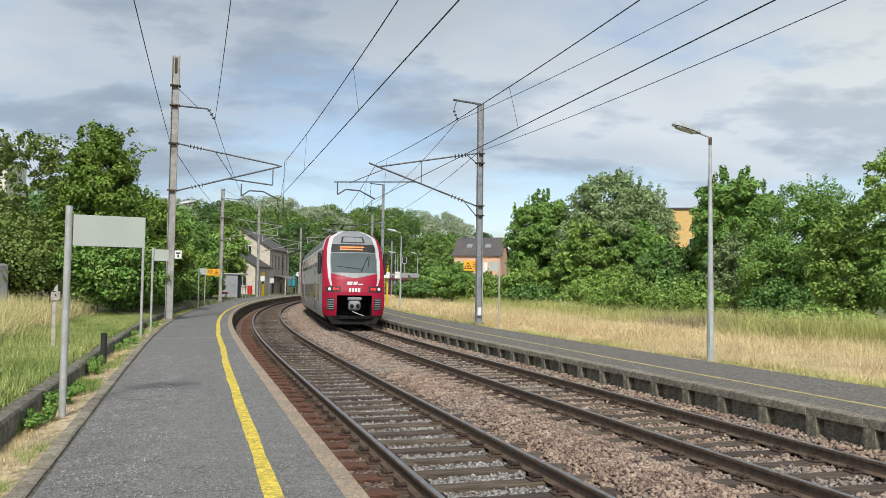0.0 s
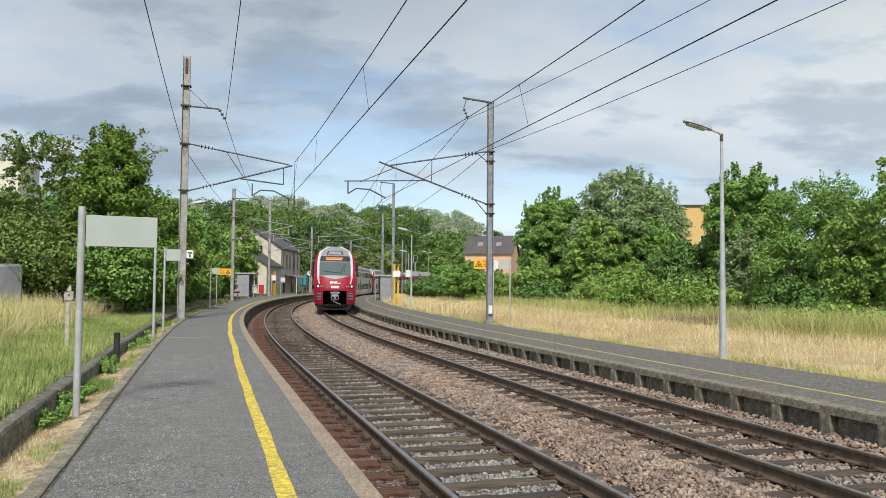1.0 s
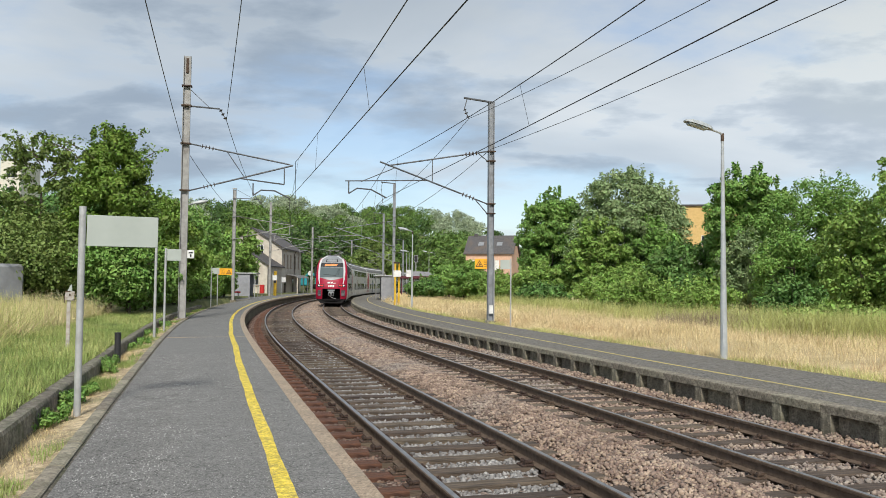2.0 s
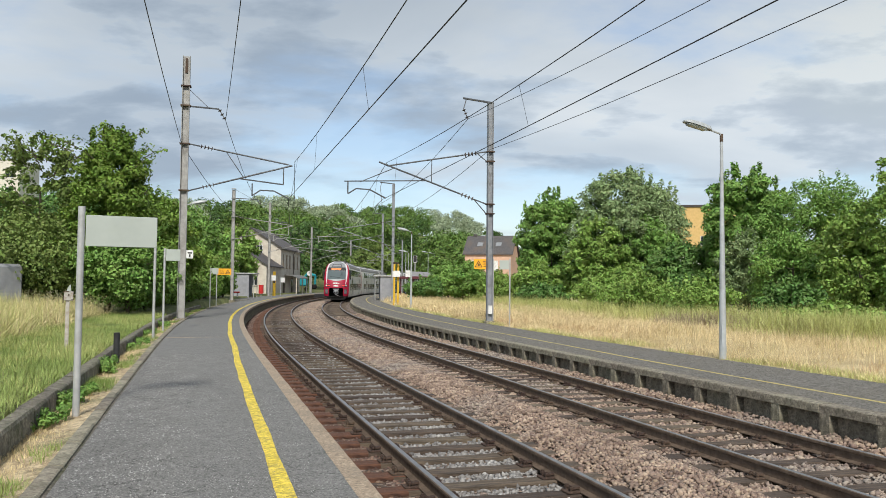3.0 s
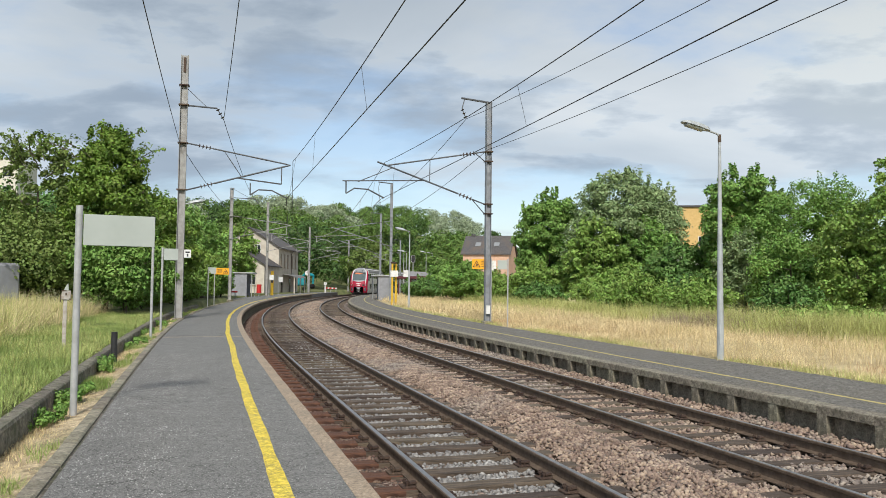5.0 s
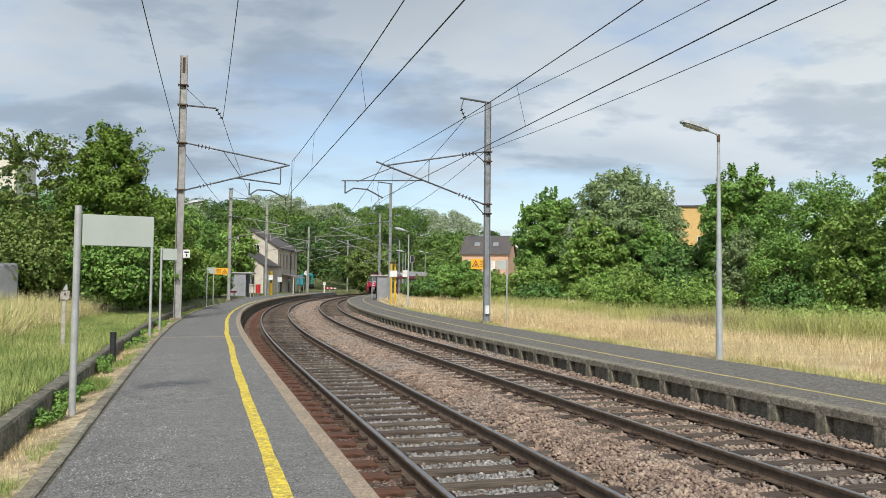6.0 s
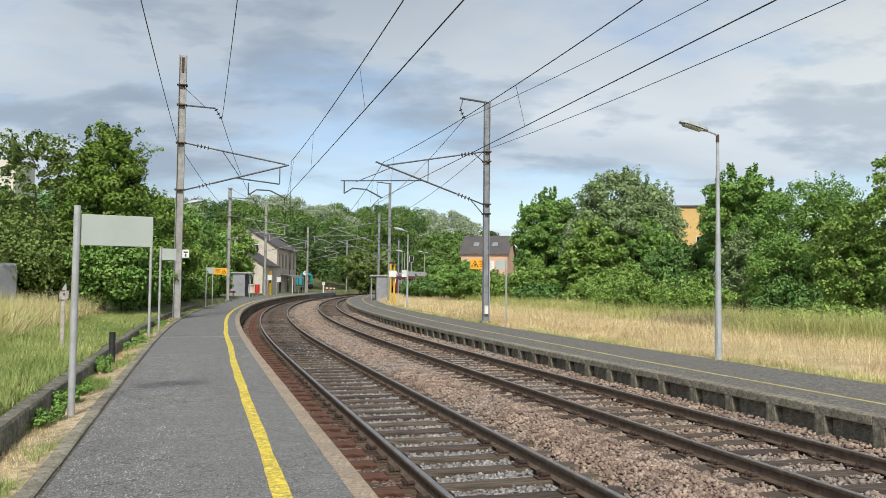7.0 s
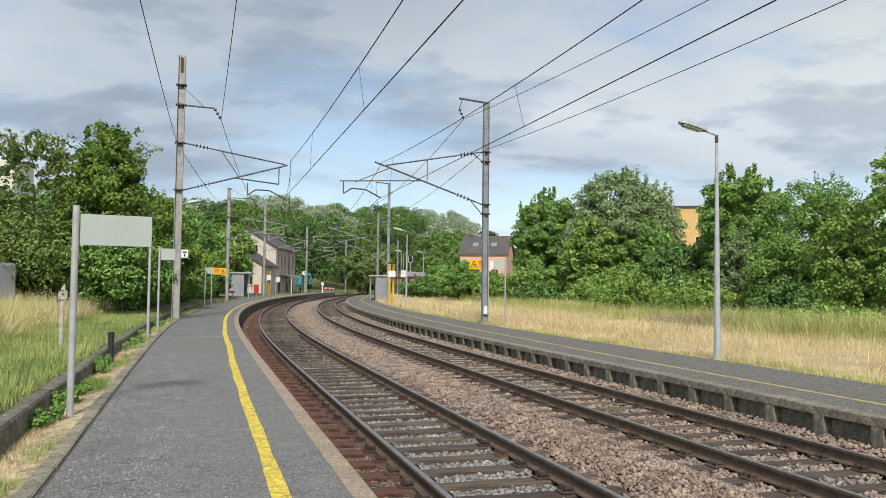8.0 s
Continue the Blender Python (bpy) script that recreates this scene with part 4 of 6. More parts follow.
def mast(s, off, inward, height, zbase, mat, reach, zc, zm, label, hi_reach, zf, w=0.26, d=0.24, top_bracket=False, far=False):
    """A catenary mast; inward: +1 when the track lies to its right."""
    th = base("catenary_mast", along(s, off, zbase), label, "catenary mast", "catenary masts")
    g = inward
    bm = bmesh.new()
    h_beam(bm, height, w, d)
    part("post", bm, mat, th, "", False)
    bm = bmesh.new()
    box(bm, (0, 0, -0.08), (w + 0.16, d + 0.16, 0.3), bevel=0.03)
    part("footing", bm, CONCRETE_OLD, th, "weathered concrete footing")
    z1, z2 = zm - zbase, zc - zbase
    up, lo = (z1 + 0.72, z2 + 0.20) if g > 0 else (z1 + 0.85, z2 - 0.10)
    # swivelling bracket: top tube, stay, registration arm
    bm = bmesh.new()
    tip = Vector((g * (reach + (0.12 if g > 0 else 0.30)), 0, z1 + (0.0 if g > 0 else 0.18)))
    a0, b0 = Vector((g * (w / 2 + 0.05), 0, up)), Vector((g * (w / 2 + 0.05), 0, lo))
    end = Vector((g * (reach - 0.05), 0, z1 + 0.03))
    a1, b1 = a0.lerp(end, 0.10), b0.lerp(tip, 0.12)
    a2, b2 = a0.lerp(end, 0.24), b0.lerp(tip, 0.25)
    tube(bm, [a0, a1], 0.03, 6); tube(bm, [b0, b1], 0.03, 6)
    if g < 0:
        tube(bm, [a0 + Vector((0, 0, -0.42)), a1], 0.022, 6); tube(bm, [b0 + Vector((0, 0, -0.42)), b1], 0.022, 6)
    tube(bm, [a2, end], 0.032, 8)
    tube(bm, [b2, tip], 0.036, 8)
    tube(bm, [a2.lerp(end, 0.16 if g > 0 else 0.42), b2.lerp(tip, 0.36)], 0.018, 6)
    tube(bm, [end, tip], 0.016, 5)
    part("cantilever", bm, STEEL_DARK if not far else mat, th, "tubular swivel bracket")
    bm = bmesh.new()
    zr = z2 + 0.60
    if g > 0:
        tube(bm, [b2.lerp(tip, 0.30), Vector((reach - 0.25, 0, zr))], 0.03, 6)
        tube(bm, [(reach - 0.25, 0, zr), (reach - 0.25, 0, z1 - 0.15)], 0.024, 6)
        st = Vector((reach - 1.55, 0, zr))
    else:
        tube(bm, [b2.lerp(tip, 0.42), Vector((-(reach + 1.75), 0, zr + 0.05))], 0.024, 6)
        tube(bm, [(-(reach + 1.1), 0, zr + 0.04), (-(reach - 0.35), 0, z1 - 0.05)], 0.018, 6)
        st = Vector((-(reach + 1.6), 0, zr + 0.05))
    p0 = st + Vector((0, 0, -0.52))
    tube(bm, [st, p0], 0.028, 6)
    cl = Vector((g * reach, 0, z2))
    tube(bm, [p0, p0.lerp(cl, 0.22) + Vector((0, 0, 0.26)), p0.lerp(cl, 0.58) + Vector((0, 0, 0.28)), cl], 0.03, 6)
    part("registration_arm", bm, STEEL_DARK if not far else MAST, th, "bent steady arm")
    for p, q, in ((a1, a2), (b1, b2)):
        bm = bmesh.new()
        insulator(bm, p, q, 0.10, 4)
        part("insulator", bm, INSULATOR, th, "ribbed brown insulator")
    # bracket for the feeder wire
    zf -= zbase
    bm = bmesh.new()
    if top_bracket:
        tube(bm, [(g * -0.05, 0, height - 0.02), (g * (hi_reach + 0.2), 0, height + 0.1)], 0.045, 6)
        tube(bm, [(g * (hi_reach + 0.05), 0, height + 0.08), (g * (hi_reach + 0.17), 0, height - 0.35)], 0.022, 5)
        i0, i1 = (g * (hi_reach + 0.18), 0, height - 0.35), (g * (hi_reach - 0.02), 0, zf)
    else:
        tube(bm, [(0, 0, zf + 0.52), (g * (hi_reach - 0.28), 0, zf + 0.47)], 0.035, 6)
        tube(bm, [(0, 0, zf + 1.35), (g * (hi_reach - 0.7), 0, zf + 0.5)], 0.014, 5)
        i0, i1 = (g * (hi_reach - 0.28), 0, zf + 0.47), (g * hi_reach, 0, zf)
    part("feeder_bracket", bm, STEEL_DARK, th, "steel bracket")
    bm = bmesh.new()
    insulator(bm, i0, i1, 0.09, 3)
    part("insulator", bm, INSULATOR, th, "ribbed brown insulator")
    # clamps round the post
    for z in (up, lo, zf + 0.52 if not top_bracket else up - 0.42, zf + 1.35 if not top_bracket else lo - 0.42):
        bm = bmesh.new()
        box(bm, (0, 0, z), (w + 0.11, d + 0.05, 0.05))
        part("clamp", bm, RUST if not far else mat, th, "dark steel clamp")
    return th


def masts():
    L = "pale weathered steel catenary mast with wire brackets"
    R = "blue-grey steel catenary mast with wire brackets"
    for k, s in enumerate(MASTS_L[1:]):
        off = -4.22 if k == 0 else -4.9
        m = mast(s, off, 1, (11.05, 9.7, 11.3, 10.8, 10.5)[k], 0.35, MAST, 0.10 - off, 5.54, 6.98, L, -2.6 - off, 8.78, 0.30 if k == 0 else 0.26, 0.28, far=k > 0)
        if k == 0:
            bm = bmesh.new()
            box(bm, (0, -0.03, 10.65), (0.10, 0.04, 0.62))
            part("end_plate", bm, RUST, m, "rusty perforated plate near the top")
            bm = bmesh.new()
            box(bm, (0.31, -0.16, 2.72), (0.27, 0.02, 0.34))
            sign = part("notice", bm, WHITE, m, "small white notice with dark marks")
            bm = bmesh.new()
            box(bm, (0.31, -0.172, 2.78), (0.17, 0.006, 0.06)); box(bm, (0.31, -0.172, 2.66), (0.06, 0.006, 0.12))
            part("marks", bm, BLACK, sign, "dark printed marks")
    for k, s in enumerate(MASTS_R[1:]):
        off = (8.60, 9.2, 8.7, 8.7)[k]
        m = mast(s, off, -1, (9.6, 10.9, 10.0, 9.6)[k], 0.30, MAST_BLUE, off - SPACING - 0.3, 5.52, 6.86, R, 1.05, 9.1, 0.24, 0.24, True, far=k > 0)
        if k == 0:
            bm = bmesh.new()
            box(bm, (0, -0.135, 0.55), (0.17, 0.02, 0.36))
            part("foot_plate", bm, WHITE, m, "white painted patch on the foot")


# ---------------- platform furniture ----------------
def lamp_post(s, off, z, height, reach, side, label):
    th = base("street_lamp", along(s, off, z), label, "lamp post", "platform lamps")
    bm = bmesh.new()
    tube(bm, [(0, 0, -0.05), (0, 0, height)], 0.085, 10, 0.032)
    pole = part("pole", bm, LAMP_GREY, th, "", True)
    bm = bmesh.new()
    box(bm, (-0.045, -0.066, 0.62), (0.05, 0.014, 0.46), Matrix.Rotation(radians(-0.6), 4, "X"), bevel=0.003)
    part("access_door", bm, LAMP_GREY, pole, "narrow access door near the foot")
    bm = bmesh.new()
    tube(bm, [(0, 0, -0.04), (0, 0, 0.02)], 0.12, 10, 0.10)
    part("foot", bm, CONCRETE_OLD, pole, "worn concrete foot")
    bm = bmesh.new()
    tube(bm, [(0, 0, height - 0.16), (0, 0, height + 0.02)], 0.040, 10)
    part("collar", bm, RUST, pole, "rusty collar under the arm")
    bm = bmesh.new()
    tube(bm, [(0, 0, height - 0.03), (side * 0.05, 0, height + 0.03), (side * 0.32, 0, height + 0.10)], 0.026, 8)
    part("arm", bm, LAMP_GREY, th)
    # flat tapered housing with the diffuser below
    bm = bmesh.new()
    prof = [(0.28, 0.05, 0.06), (0.36, 0.10, 0.10), (0.62, 0.125, 0.12), (0.85, 0.12, 0.10), (reach - 0.04, 0.09, 0.06), (reach, 0.05, 0.03)]
    rings = []
    for x, hw, ht in prof:
        z0 = height + 0.08 + (x - 0.28) * 0.22
        rings.append([bm.verts.new((side * x, -hw, z0)), bm.verts.new((side * x, -hw * 0.75, z0 + ht * 0.8)), bm.verts.new((side * x, 0, z0 + ht)),
                      bm.verts.new((side * x, hw * 0.75, z0 + ht * 0.8)), bm.verts.new((side * x, hw, z0))])
    for a, b in zip(rings, rings[1:]):
        for k in range(5):
            bm.faces.new((a[k], b[k], b[(k + 1) % 5], a[(k + 1) % 5]))
    bm.faces.new(rings[0]); bm.faces.new(rings[-1][::-1])
    head = part("lamp_head", bm, LAMP_GREY, th, "flat grey lamp housing")
    bm = bmesh.new()
    z0 = height + 0.08
    vs = box(bm, (side * 0.68, 0, z0 + 0.07), (0.5, 0.17, 0.07), bevel=0.02)
    bmesh.ops.rotate(bm, cent=(side * 0.68, 0, z0 + 0.07), matrix=Matrix.Rotation(-side * math.atan(0.22), 3, "Y"), verts=bm.verts)
    part("diffuser", bm, SIGN_BLANK, head, "milky lamp glass")
    return th


def flag_sign(s, off, z, height, pw, ph, r, side, label, mat=None, drop=0.10, gap=0.03):
    """A post with a panel on one side of it, square to the line of sight along the platform."""
    p = at(s, off, z)
    th = base("station_sign", Matrix.Translation(p) @ Euler((0, 0, -math.atan2(p.x, p.y))).to_matrix().to_4x4(), label, "sign", "platform signs")
    bm = bmesh.new()
    tube(bm, [(0, 0, -0.05), (0, 0, height)], r, 14)
    part("post", bm, GALV, th, "bare galvanised tube", True)
    if pw:
        bm = bmesh.new()
        x0 = side * (r + gap * 0.3)
        box(bm, (x0 + side * pw / 2, 0, height - drop - ph / 2), (pw, 0.025, ph), bevel=0.004)
        part("panel", bm, mat or SIGN_BLANK, th, "blank pale grey panel")
    return th


def warning_sign(s, off, z, height, pw, side):
    th = flag_sign(s, off, z, height, 0, 0, 0.035, side, "orange warning sign with a black triangle on a steel post")
    bm = bmesh.new()
    zc = height - 0.24
    box(bm, (side * (pw / 2 + 0.02), -0.03, zc), (pw, 0.02, 0.44), bevel=0.004)
    board = part("panel", bm, ORANGE, th, "orange sign panel")
    xc = side * (pw / 2 + 0.02) + (-0.26 if side < 0 else 0.26) * pw
    face = Matrix.Translation((xc, -0.0405, zc - 0.02)) @ Matrix.Rotation(radians(90), 4, "X")
    bm = bmesh.new()
    out, inn = [(-0.17, -0.12), (0.17, -0.12), (0, 0.18)], [(-0.12, -0.092), (0.12, -0.092), (0, 0.12)]
    o = [bm.verts.new(face @ Vector((a, b, 0.004))) for a, b in out]
    i = [bm.verts.new(face @ Vector((a, b, 0.004))) for a, b in inn]
    for k in range(3):
        bm.faces.new((o[k], o[(k + 1) % 3], i[(k + 1) % 3], i[k]))
    part("triangle", bm, BLACK, board, "black warning triangle")
    bm = bmesh.new()
    extrude(bm, [(-0.05, -0.06), (0.04, -0.06), (0.055, 0.0), (0.0, 0.06), (-0.02, 0.0)], face, 0.005)
    part("symbol", bm, RUST, board, "dark red symbol")
    for k in range(4):
        bm = bmesh.new()
        box(bm, (xc + (0.42 * pw if side < 0 else -0.42 * pw), -0.0425, zc + 0.12 - 0.075 * k), (0.36 * pw * (1 - 0.12 * (k % 2)), 0.004, 0.022))
        part("text_bar", bm, RUST, board)
    return th


def platform_things():
    lamp_post(25.1, 8.62, 0.2, 5.28, 1.02, -1, "grey platform lamp with a flat head on a tapered pole")
    _s, _o = off_of(-12.5, 37.5)
    lamp_post(_s, _o, 0.35, 5.2, 1.02, 1, "grey platform lamp with a flat head behind the pale mast")
    m = lamp_post(63.5, 8.87, 0.2, 5.35, 1.02, -1, "grey platform lamp with a flat head on a tapered pole")
    bm = bmesh.new()
    box(bm, (-0.24, -0.05, 2.45), (0.34, 0.02, 0.46))
    part("notice", bm, WHITE, m, "small white notice board")
    flag_sign(19.5, -4.35, 0.33, 2.46, 0.80, 0.372, 0.040, 1, "galvanised post with a wide blank pale sign panel")
    flag_sign(32.5, -4.31, 0.33, 3.08, 0, 0, 0.037, 1, "bare galvanised sign post")
    flag_sign(36.0, -4.28, 0.33, 2.66, 0.43, 0.37, 0.035, 1, "galvanised post with a small blank pale sign panel", drop=0.03)
    flag_sign(39.5, 8.71, 0.2, 2.78, 0.38, 0.37, 0.03, -1, "galvanised post with a small blank pale sign panel", drop=0.06)
    warning_sign(42.0, 8.79, 0.2, 2.86, 0.80, -1)
    warning_sign(64.5, -4.25, 0.33, 2.56, 0.92, 1)
    flag_sign(62.0, -4.40, 0.33, 2.55, 0.45, 0.40, 0.035, 1, "galvanised post with a small blank pale sign panel", drop=0.03)
    # bollard and marker
    th = base("bollard", along(25.6, -4.52, 0.33), "short black round bollard", "bollard")
    bm = bmesh.new()
    tube(bm, [(0, 0, -0.03), (0, 0, 0.60)], 0.057, 16)
    part("tube", bm, BLACK, th, "", True)
    bm = bmesh.new()
    tube(bm, [(0, 0, -0.03), (0, 0, 0.03)], 0.062, 16)
    part("foot", bm, RUST, th, "rusty foot ring")


def weeds():
    for k, (s, o, w, h) in enumerate(((18.9, -4.56, 0.5, 0.20), (20.4, -4.58, 0.5, 0.24), (21.6, -4.52, 0.4, 0.14), (24.4, -4.56, 0.5, 0.32), (29.5, -4.58, 0.5, 0.2), (31.0, -4.45, 0.5, 0.2), (34.0, -4.55, 0.6, 0.25), (39.0, -4.5, 0.6, 0.25))):
        rng = np.random.default_rng(300 + k)
        hp = [(rng.uniform(-.3, .3) * w, rng.uniform(-.8, .8) * w, rng.uniform(0.1, 0.7) * h, 0.13 * w, 0.2 * w, 0.3 * h) for _ in range(14)]
        v, f = leaves(rng, hp, 1300, 0.038, 0.1, 0.9)
        ob = new("weed_clump", raw_mesh("weed_clump", v, f, LEAF_MID))
        ob.matrix_basis = along(s, o, 0.31)
        tagged(ob, "leafy green weeds on the platform verge", "weeds", "weeds on the verge")


weeds()
plant_trees()
far_woods()
plant_grass()
hang_wires()
masts()
platform_things()


# ---------------- buildings and yard ----------------
def window(th, m, w, h, material=None, sill=True, rows=2, frame_mat=None):
    """A window in the plane of m (x across, y up, z outwards): frame, panes, sill."""
    fm = frame_mat or WHITE
    bm = bmesh.new()
    for x, y, a, b in ((0, h / 2, w, 0.07), (0, -h / 2, w, 0.07), (-w / 2, 0, 0.07, h), (w / 2, 0, 0.07, h), (0, 0, 0.05, h)):
        box(bm, (x, y, 0.01), (a, b, 0.06), m)
    win = part("window", bm, fm, th)
    for x in (-w / 4, w / 4):
        bm = bmesh.new()
        box(bm, (x, 0, -0.005), (w / 2 - 0.06, h - 0.07, 0.02), m)
        part("pane", bm, material or GLASS_DARK, win)
    if sill:
        bm = bmesh.new()
        box(bm, (0, -h / 2 - 0.08, 0.05), (w + 0.25, 0.1, 0.16), m)
        part("sill", bm, CONCRETE_EDGE, win, "stone sill")
    return win


def gable_house(name, m, width, length, eave, ridge, wall_mat, label, over=0.45, roof_mat=None):
    """Gable front at y = 0, x from -width to 0, the long side along +y at x = 0."""
    th = base(name, m, label, "house")
    bm = bmesh.new()
    prof = [(-width, -0.4), (0, -0.4), (0, eave), (-width / 2, ridge), (-width, eave)]
    extrude(bm, prof, Matrix(((1, 0, 0, 0), (0, 0, 1, 0), (0, 1, 0, 0), (0, 0, 0, 1))), length)
    part("wall", bm, wall_mat, th)
    rise = (ridge - eave) / (width / 2)
    for sgn in (1, -1):
        bm = bmesh.new()
        x0 = -width / 2
        x1 = x0 + sgn * (width / 2 + over)
        z1 = ridge - rise * (width / 2 + over)
        pts = [(x0, ridge + 0.03), (x1, z1 + 0.03), (x1, z1 + 0.17), (x0, ridge + 0.17)]
        extrude(bm, pts, Matrix(((1, 0, 0, 0), (0, 0, 1, -over), (0, 1, 0, 0), (0, 0, 0, 1))), length + 2 * over)
        part("roof", bm, roof_mat or SLATE, th, "dark slate roof slope")
    return th


SIDE = Matrix(((0, 0, 1, 0), (1, 0, 0, 0), (0, 1, 0, 0), (0, 0, 0, 1)))      # plane facing +x
FRONT = Matrix(((1, 0, 0, 0), (0, 0, -1, 0), (0, 1, 0, 0), (0, 0, 0, 1)))    # plane facing -y


def station():
    h = gable_house("station_house", pose(-24.0, 114.5, 0.3), 8.6, 15.0, 6.8, 9.5, RENDER_WALL, "two-storey beige rendered station house with a slate roof")
    for y in (1.6, 4.0, 6.4, 10.0, 12.6):
        window(h, Matrix.Translation((0.012, y, 4.9)) @ SIDE, 0.75, 1.9, SHUTTER, frame_mat=CONCRETE_EDGE)
    for x in (-5.15, -3.1):
        window(h, Matrix.Translation((x, -0.012, 6.55)) @ FRONT, 0.85, 1.15)
    for y in (2.2, 8.2, 12.4):
        bm = bmesh.new()
        box(bm, (0.02, y, 1.35), (0.06, 1.2, 2.3))
        d = part("door", bm, SLEEPER, h, "dark wooden door")
        bm = bmesh.new()
        box(bm, (0.055, y, 1.75), (0.02, 0.8, 1.0))
        part("pane", bm, GLASS_DARK, d)
    # awning over the doors
    bm = bmesh.new()
    prof = [(0.0, 2.95), (0.9, 2.9), (1.6, 2.7), (1.9, 2.45), (1.9, 2.38), (1.55, 2.6), (0.85, 2.78), (0.0, 2.82)]
    extrude(bm, prof, Matrix(((1, 0, 0, 0), (0, 0, 1, 3.0), (0, 1, 0, 0), (0, 0, 0, 1))), 9.0)
    part("awning", bm, TRAIN_ROOF, h, "grey-brown curved awning")
    for y in (3.2, 8.0, 11.7):
        bm = bmesh.new()
        box(bm, (1.7, y, 1.2), (0.16, 0.16, 2.6), bevel=0.02)
        part("awning_post", bm, RENDER_WALL, h)
    bm = bmesh.new()
    tube(bm, [(0.1, 9.0, 2.95), (0.1, 9.0, 6.2), (0.45, 9.3, 6.75)], 0.05, 6)
    part("downpipe", bm, RUST, h)
    a = gable_house("station_annex", pose(-23.9, 105.0, 0.3), 8.2, 9.3, 4.0, 6.6, RENDER_WALL, "low beige annex with a dark slate roof", 0.35)
    for x in (-1.6, -4.2):
        window(a, Matrix.Translation((x, -0.012, 2.0)) @ FRONT, 0.8, 1.3)
    # forecourt pavement between the platform and the buildings
    strip("forecourt", [(-12.0, -0.2), (-12.0, PLAT_L - 0.02), (-4.05, PLAT_L - 0.015), (-4.05, -0.2)], 86, 150, ASPHALT, "grey paved station forecourt", "pavement", 2.0)


def shelter(m, w, d, h, label):
    """A waiting shelter, open to +x."""
    th = base("waiting_shelter", m, label, "shelter", "waiting shelters")
    for nm, c, sz in (("back_wall", (-w / 2 + 0.04, 0, h / 2), (0.06, d, h)), ("side_wall", (-0.15, -d / 2 + 0.03, h / 2), (w - 0.4, 0.06, h)), ("side_wall", (-0.15, d / 2 - 0.03, h / 2), (w - 0.4, 0.06, h))):
        bm = bmesh.new()
        box(bm, c, sz, bevel=0.01)
        part(nm, bm, GREY_BOX, th)
    bm = bmesh.new()
    box(bm, (0.1, 0, h + 0.07), (w + 0.5, d + 0.3, 0.14), bevel=0.03)
    part("roof", bm, GALV, th, "pale flat roof edge")
    for y in (-d / 2 + 0.1, d / 2 - 0.1):
        bm = bmesh.new()
        tube(bm, [(w / 2 + 0.15, y, -0.05), (w / 2 + 0.15, y, h)], 0.035, 8)
        part("post", bm, GALV, th)
    bm = bmesh.new()
    box(bm, (-w / 2 + 0.35, 0, 0.45), (0.4, d * 0.8, 0.05), bevel=0.01)
    part("bench", bm, SLEEPER, th)
    return th


def pillar(m, mat, w, h, label, cap=None, category="ticket machine", name="ticket_pillar"):
    th = base(name, m, label, category)
    bm = bmesh.new()
    box(bm, (0, 0, h / 2), (w, w * 0.8, h), bevel=0.02)
    part("body", bm, mat, th)
    bm = bmesh.new()
    box(bm, (0, -w * 0.41, h * 0.62), (w * 0.7, 0.02, h * 0.2))
    part("screen", bm, cap or BLACK, th)
    return th


def signal(m, h, label, k=1.0, lit=True):
    th = base("signal", m, label, "railway signal", "railway signals")
    bm = bmesh.new()
    tube(bm, [(0, 0, -0.1), (0, 0, h)], 0.07, 8)
    part("post", bm, MAST, th)
    bm = bmesh.new()
    box(bm, (0, -0.05, h), (0.85 * k, 0.05, 1.45 * k), bevel=0.15 * k)
    bd = part("board_edge", bm, WHITE, th, "white rim")
    bm = bmesh.new()
    box(bm, (0, -0.09, h), (0.68 * k, 0.05, 1.28 * k), bevel=0.12 * k)
    part("board", bm, BLACK, bd, "black signal board")
    for z, mt in ((0.35, TAIL if lit else RUST), (-0.1, BLACK), (-0.45, BLACK)):
        bm = bmesh.new()
        tube(bm, [(0, -0.12, h + z * k), (0, -0.2, h + z * k)], 0.11 * k, 10)
        part("lens", bm, mt, bd, "signal lens")
    return th


def excavator(m):
    th = base("excavator", m, "teal construction excavator behind the platform", "excavator")
    bm = bmesh.new()
    box(bm, (0, 0, 1.75), (2.4, 3.0, 1.3), bevel=0.15)
    part("body", bm, TEAL, th)
    bm = bmesh.new()
    box(bm, (-0.55, -0.9, 2.75), (1.1, 1.4, 1.3), bevel=0.12)
    part("cab", bm, GLASS_DARK, th, "dark glazed cab")
    for x in (-0.95, 0.95):
        bm = bmesh.new()
        box(bm, (x, 0, 0.55), (0.5, 3.4, 0.9), bevel=0.25)
        part("track", bm, DARK, th)
    bm = bmesh.new()
    for a, b in (((0.3, -0.8, 2.2), (1.3, -1.2, 3.3)), ((1.3, -1.2, 3.3), (2.6, -1.2, 2.9))):
        tube(bm, [a, b], 0.24, 6)
    part("boom", bm, TEAL, th)
    bm = bmesh.new()
    tube(bm, [(2.6, -1.2, 2.9), (2.5, -1.2, 1.4)], 0.18, 6)
    part("stick", bm, TEAL, th)
    bm = bmesh.new()
    box(bm, (2.4, -1.2, 1.0), (0.9, 0.9, 0.8), bevel=0.2)
    part("bucket", bm, DARK, th)
    return th


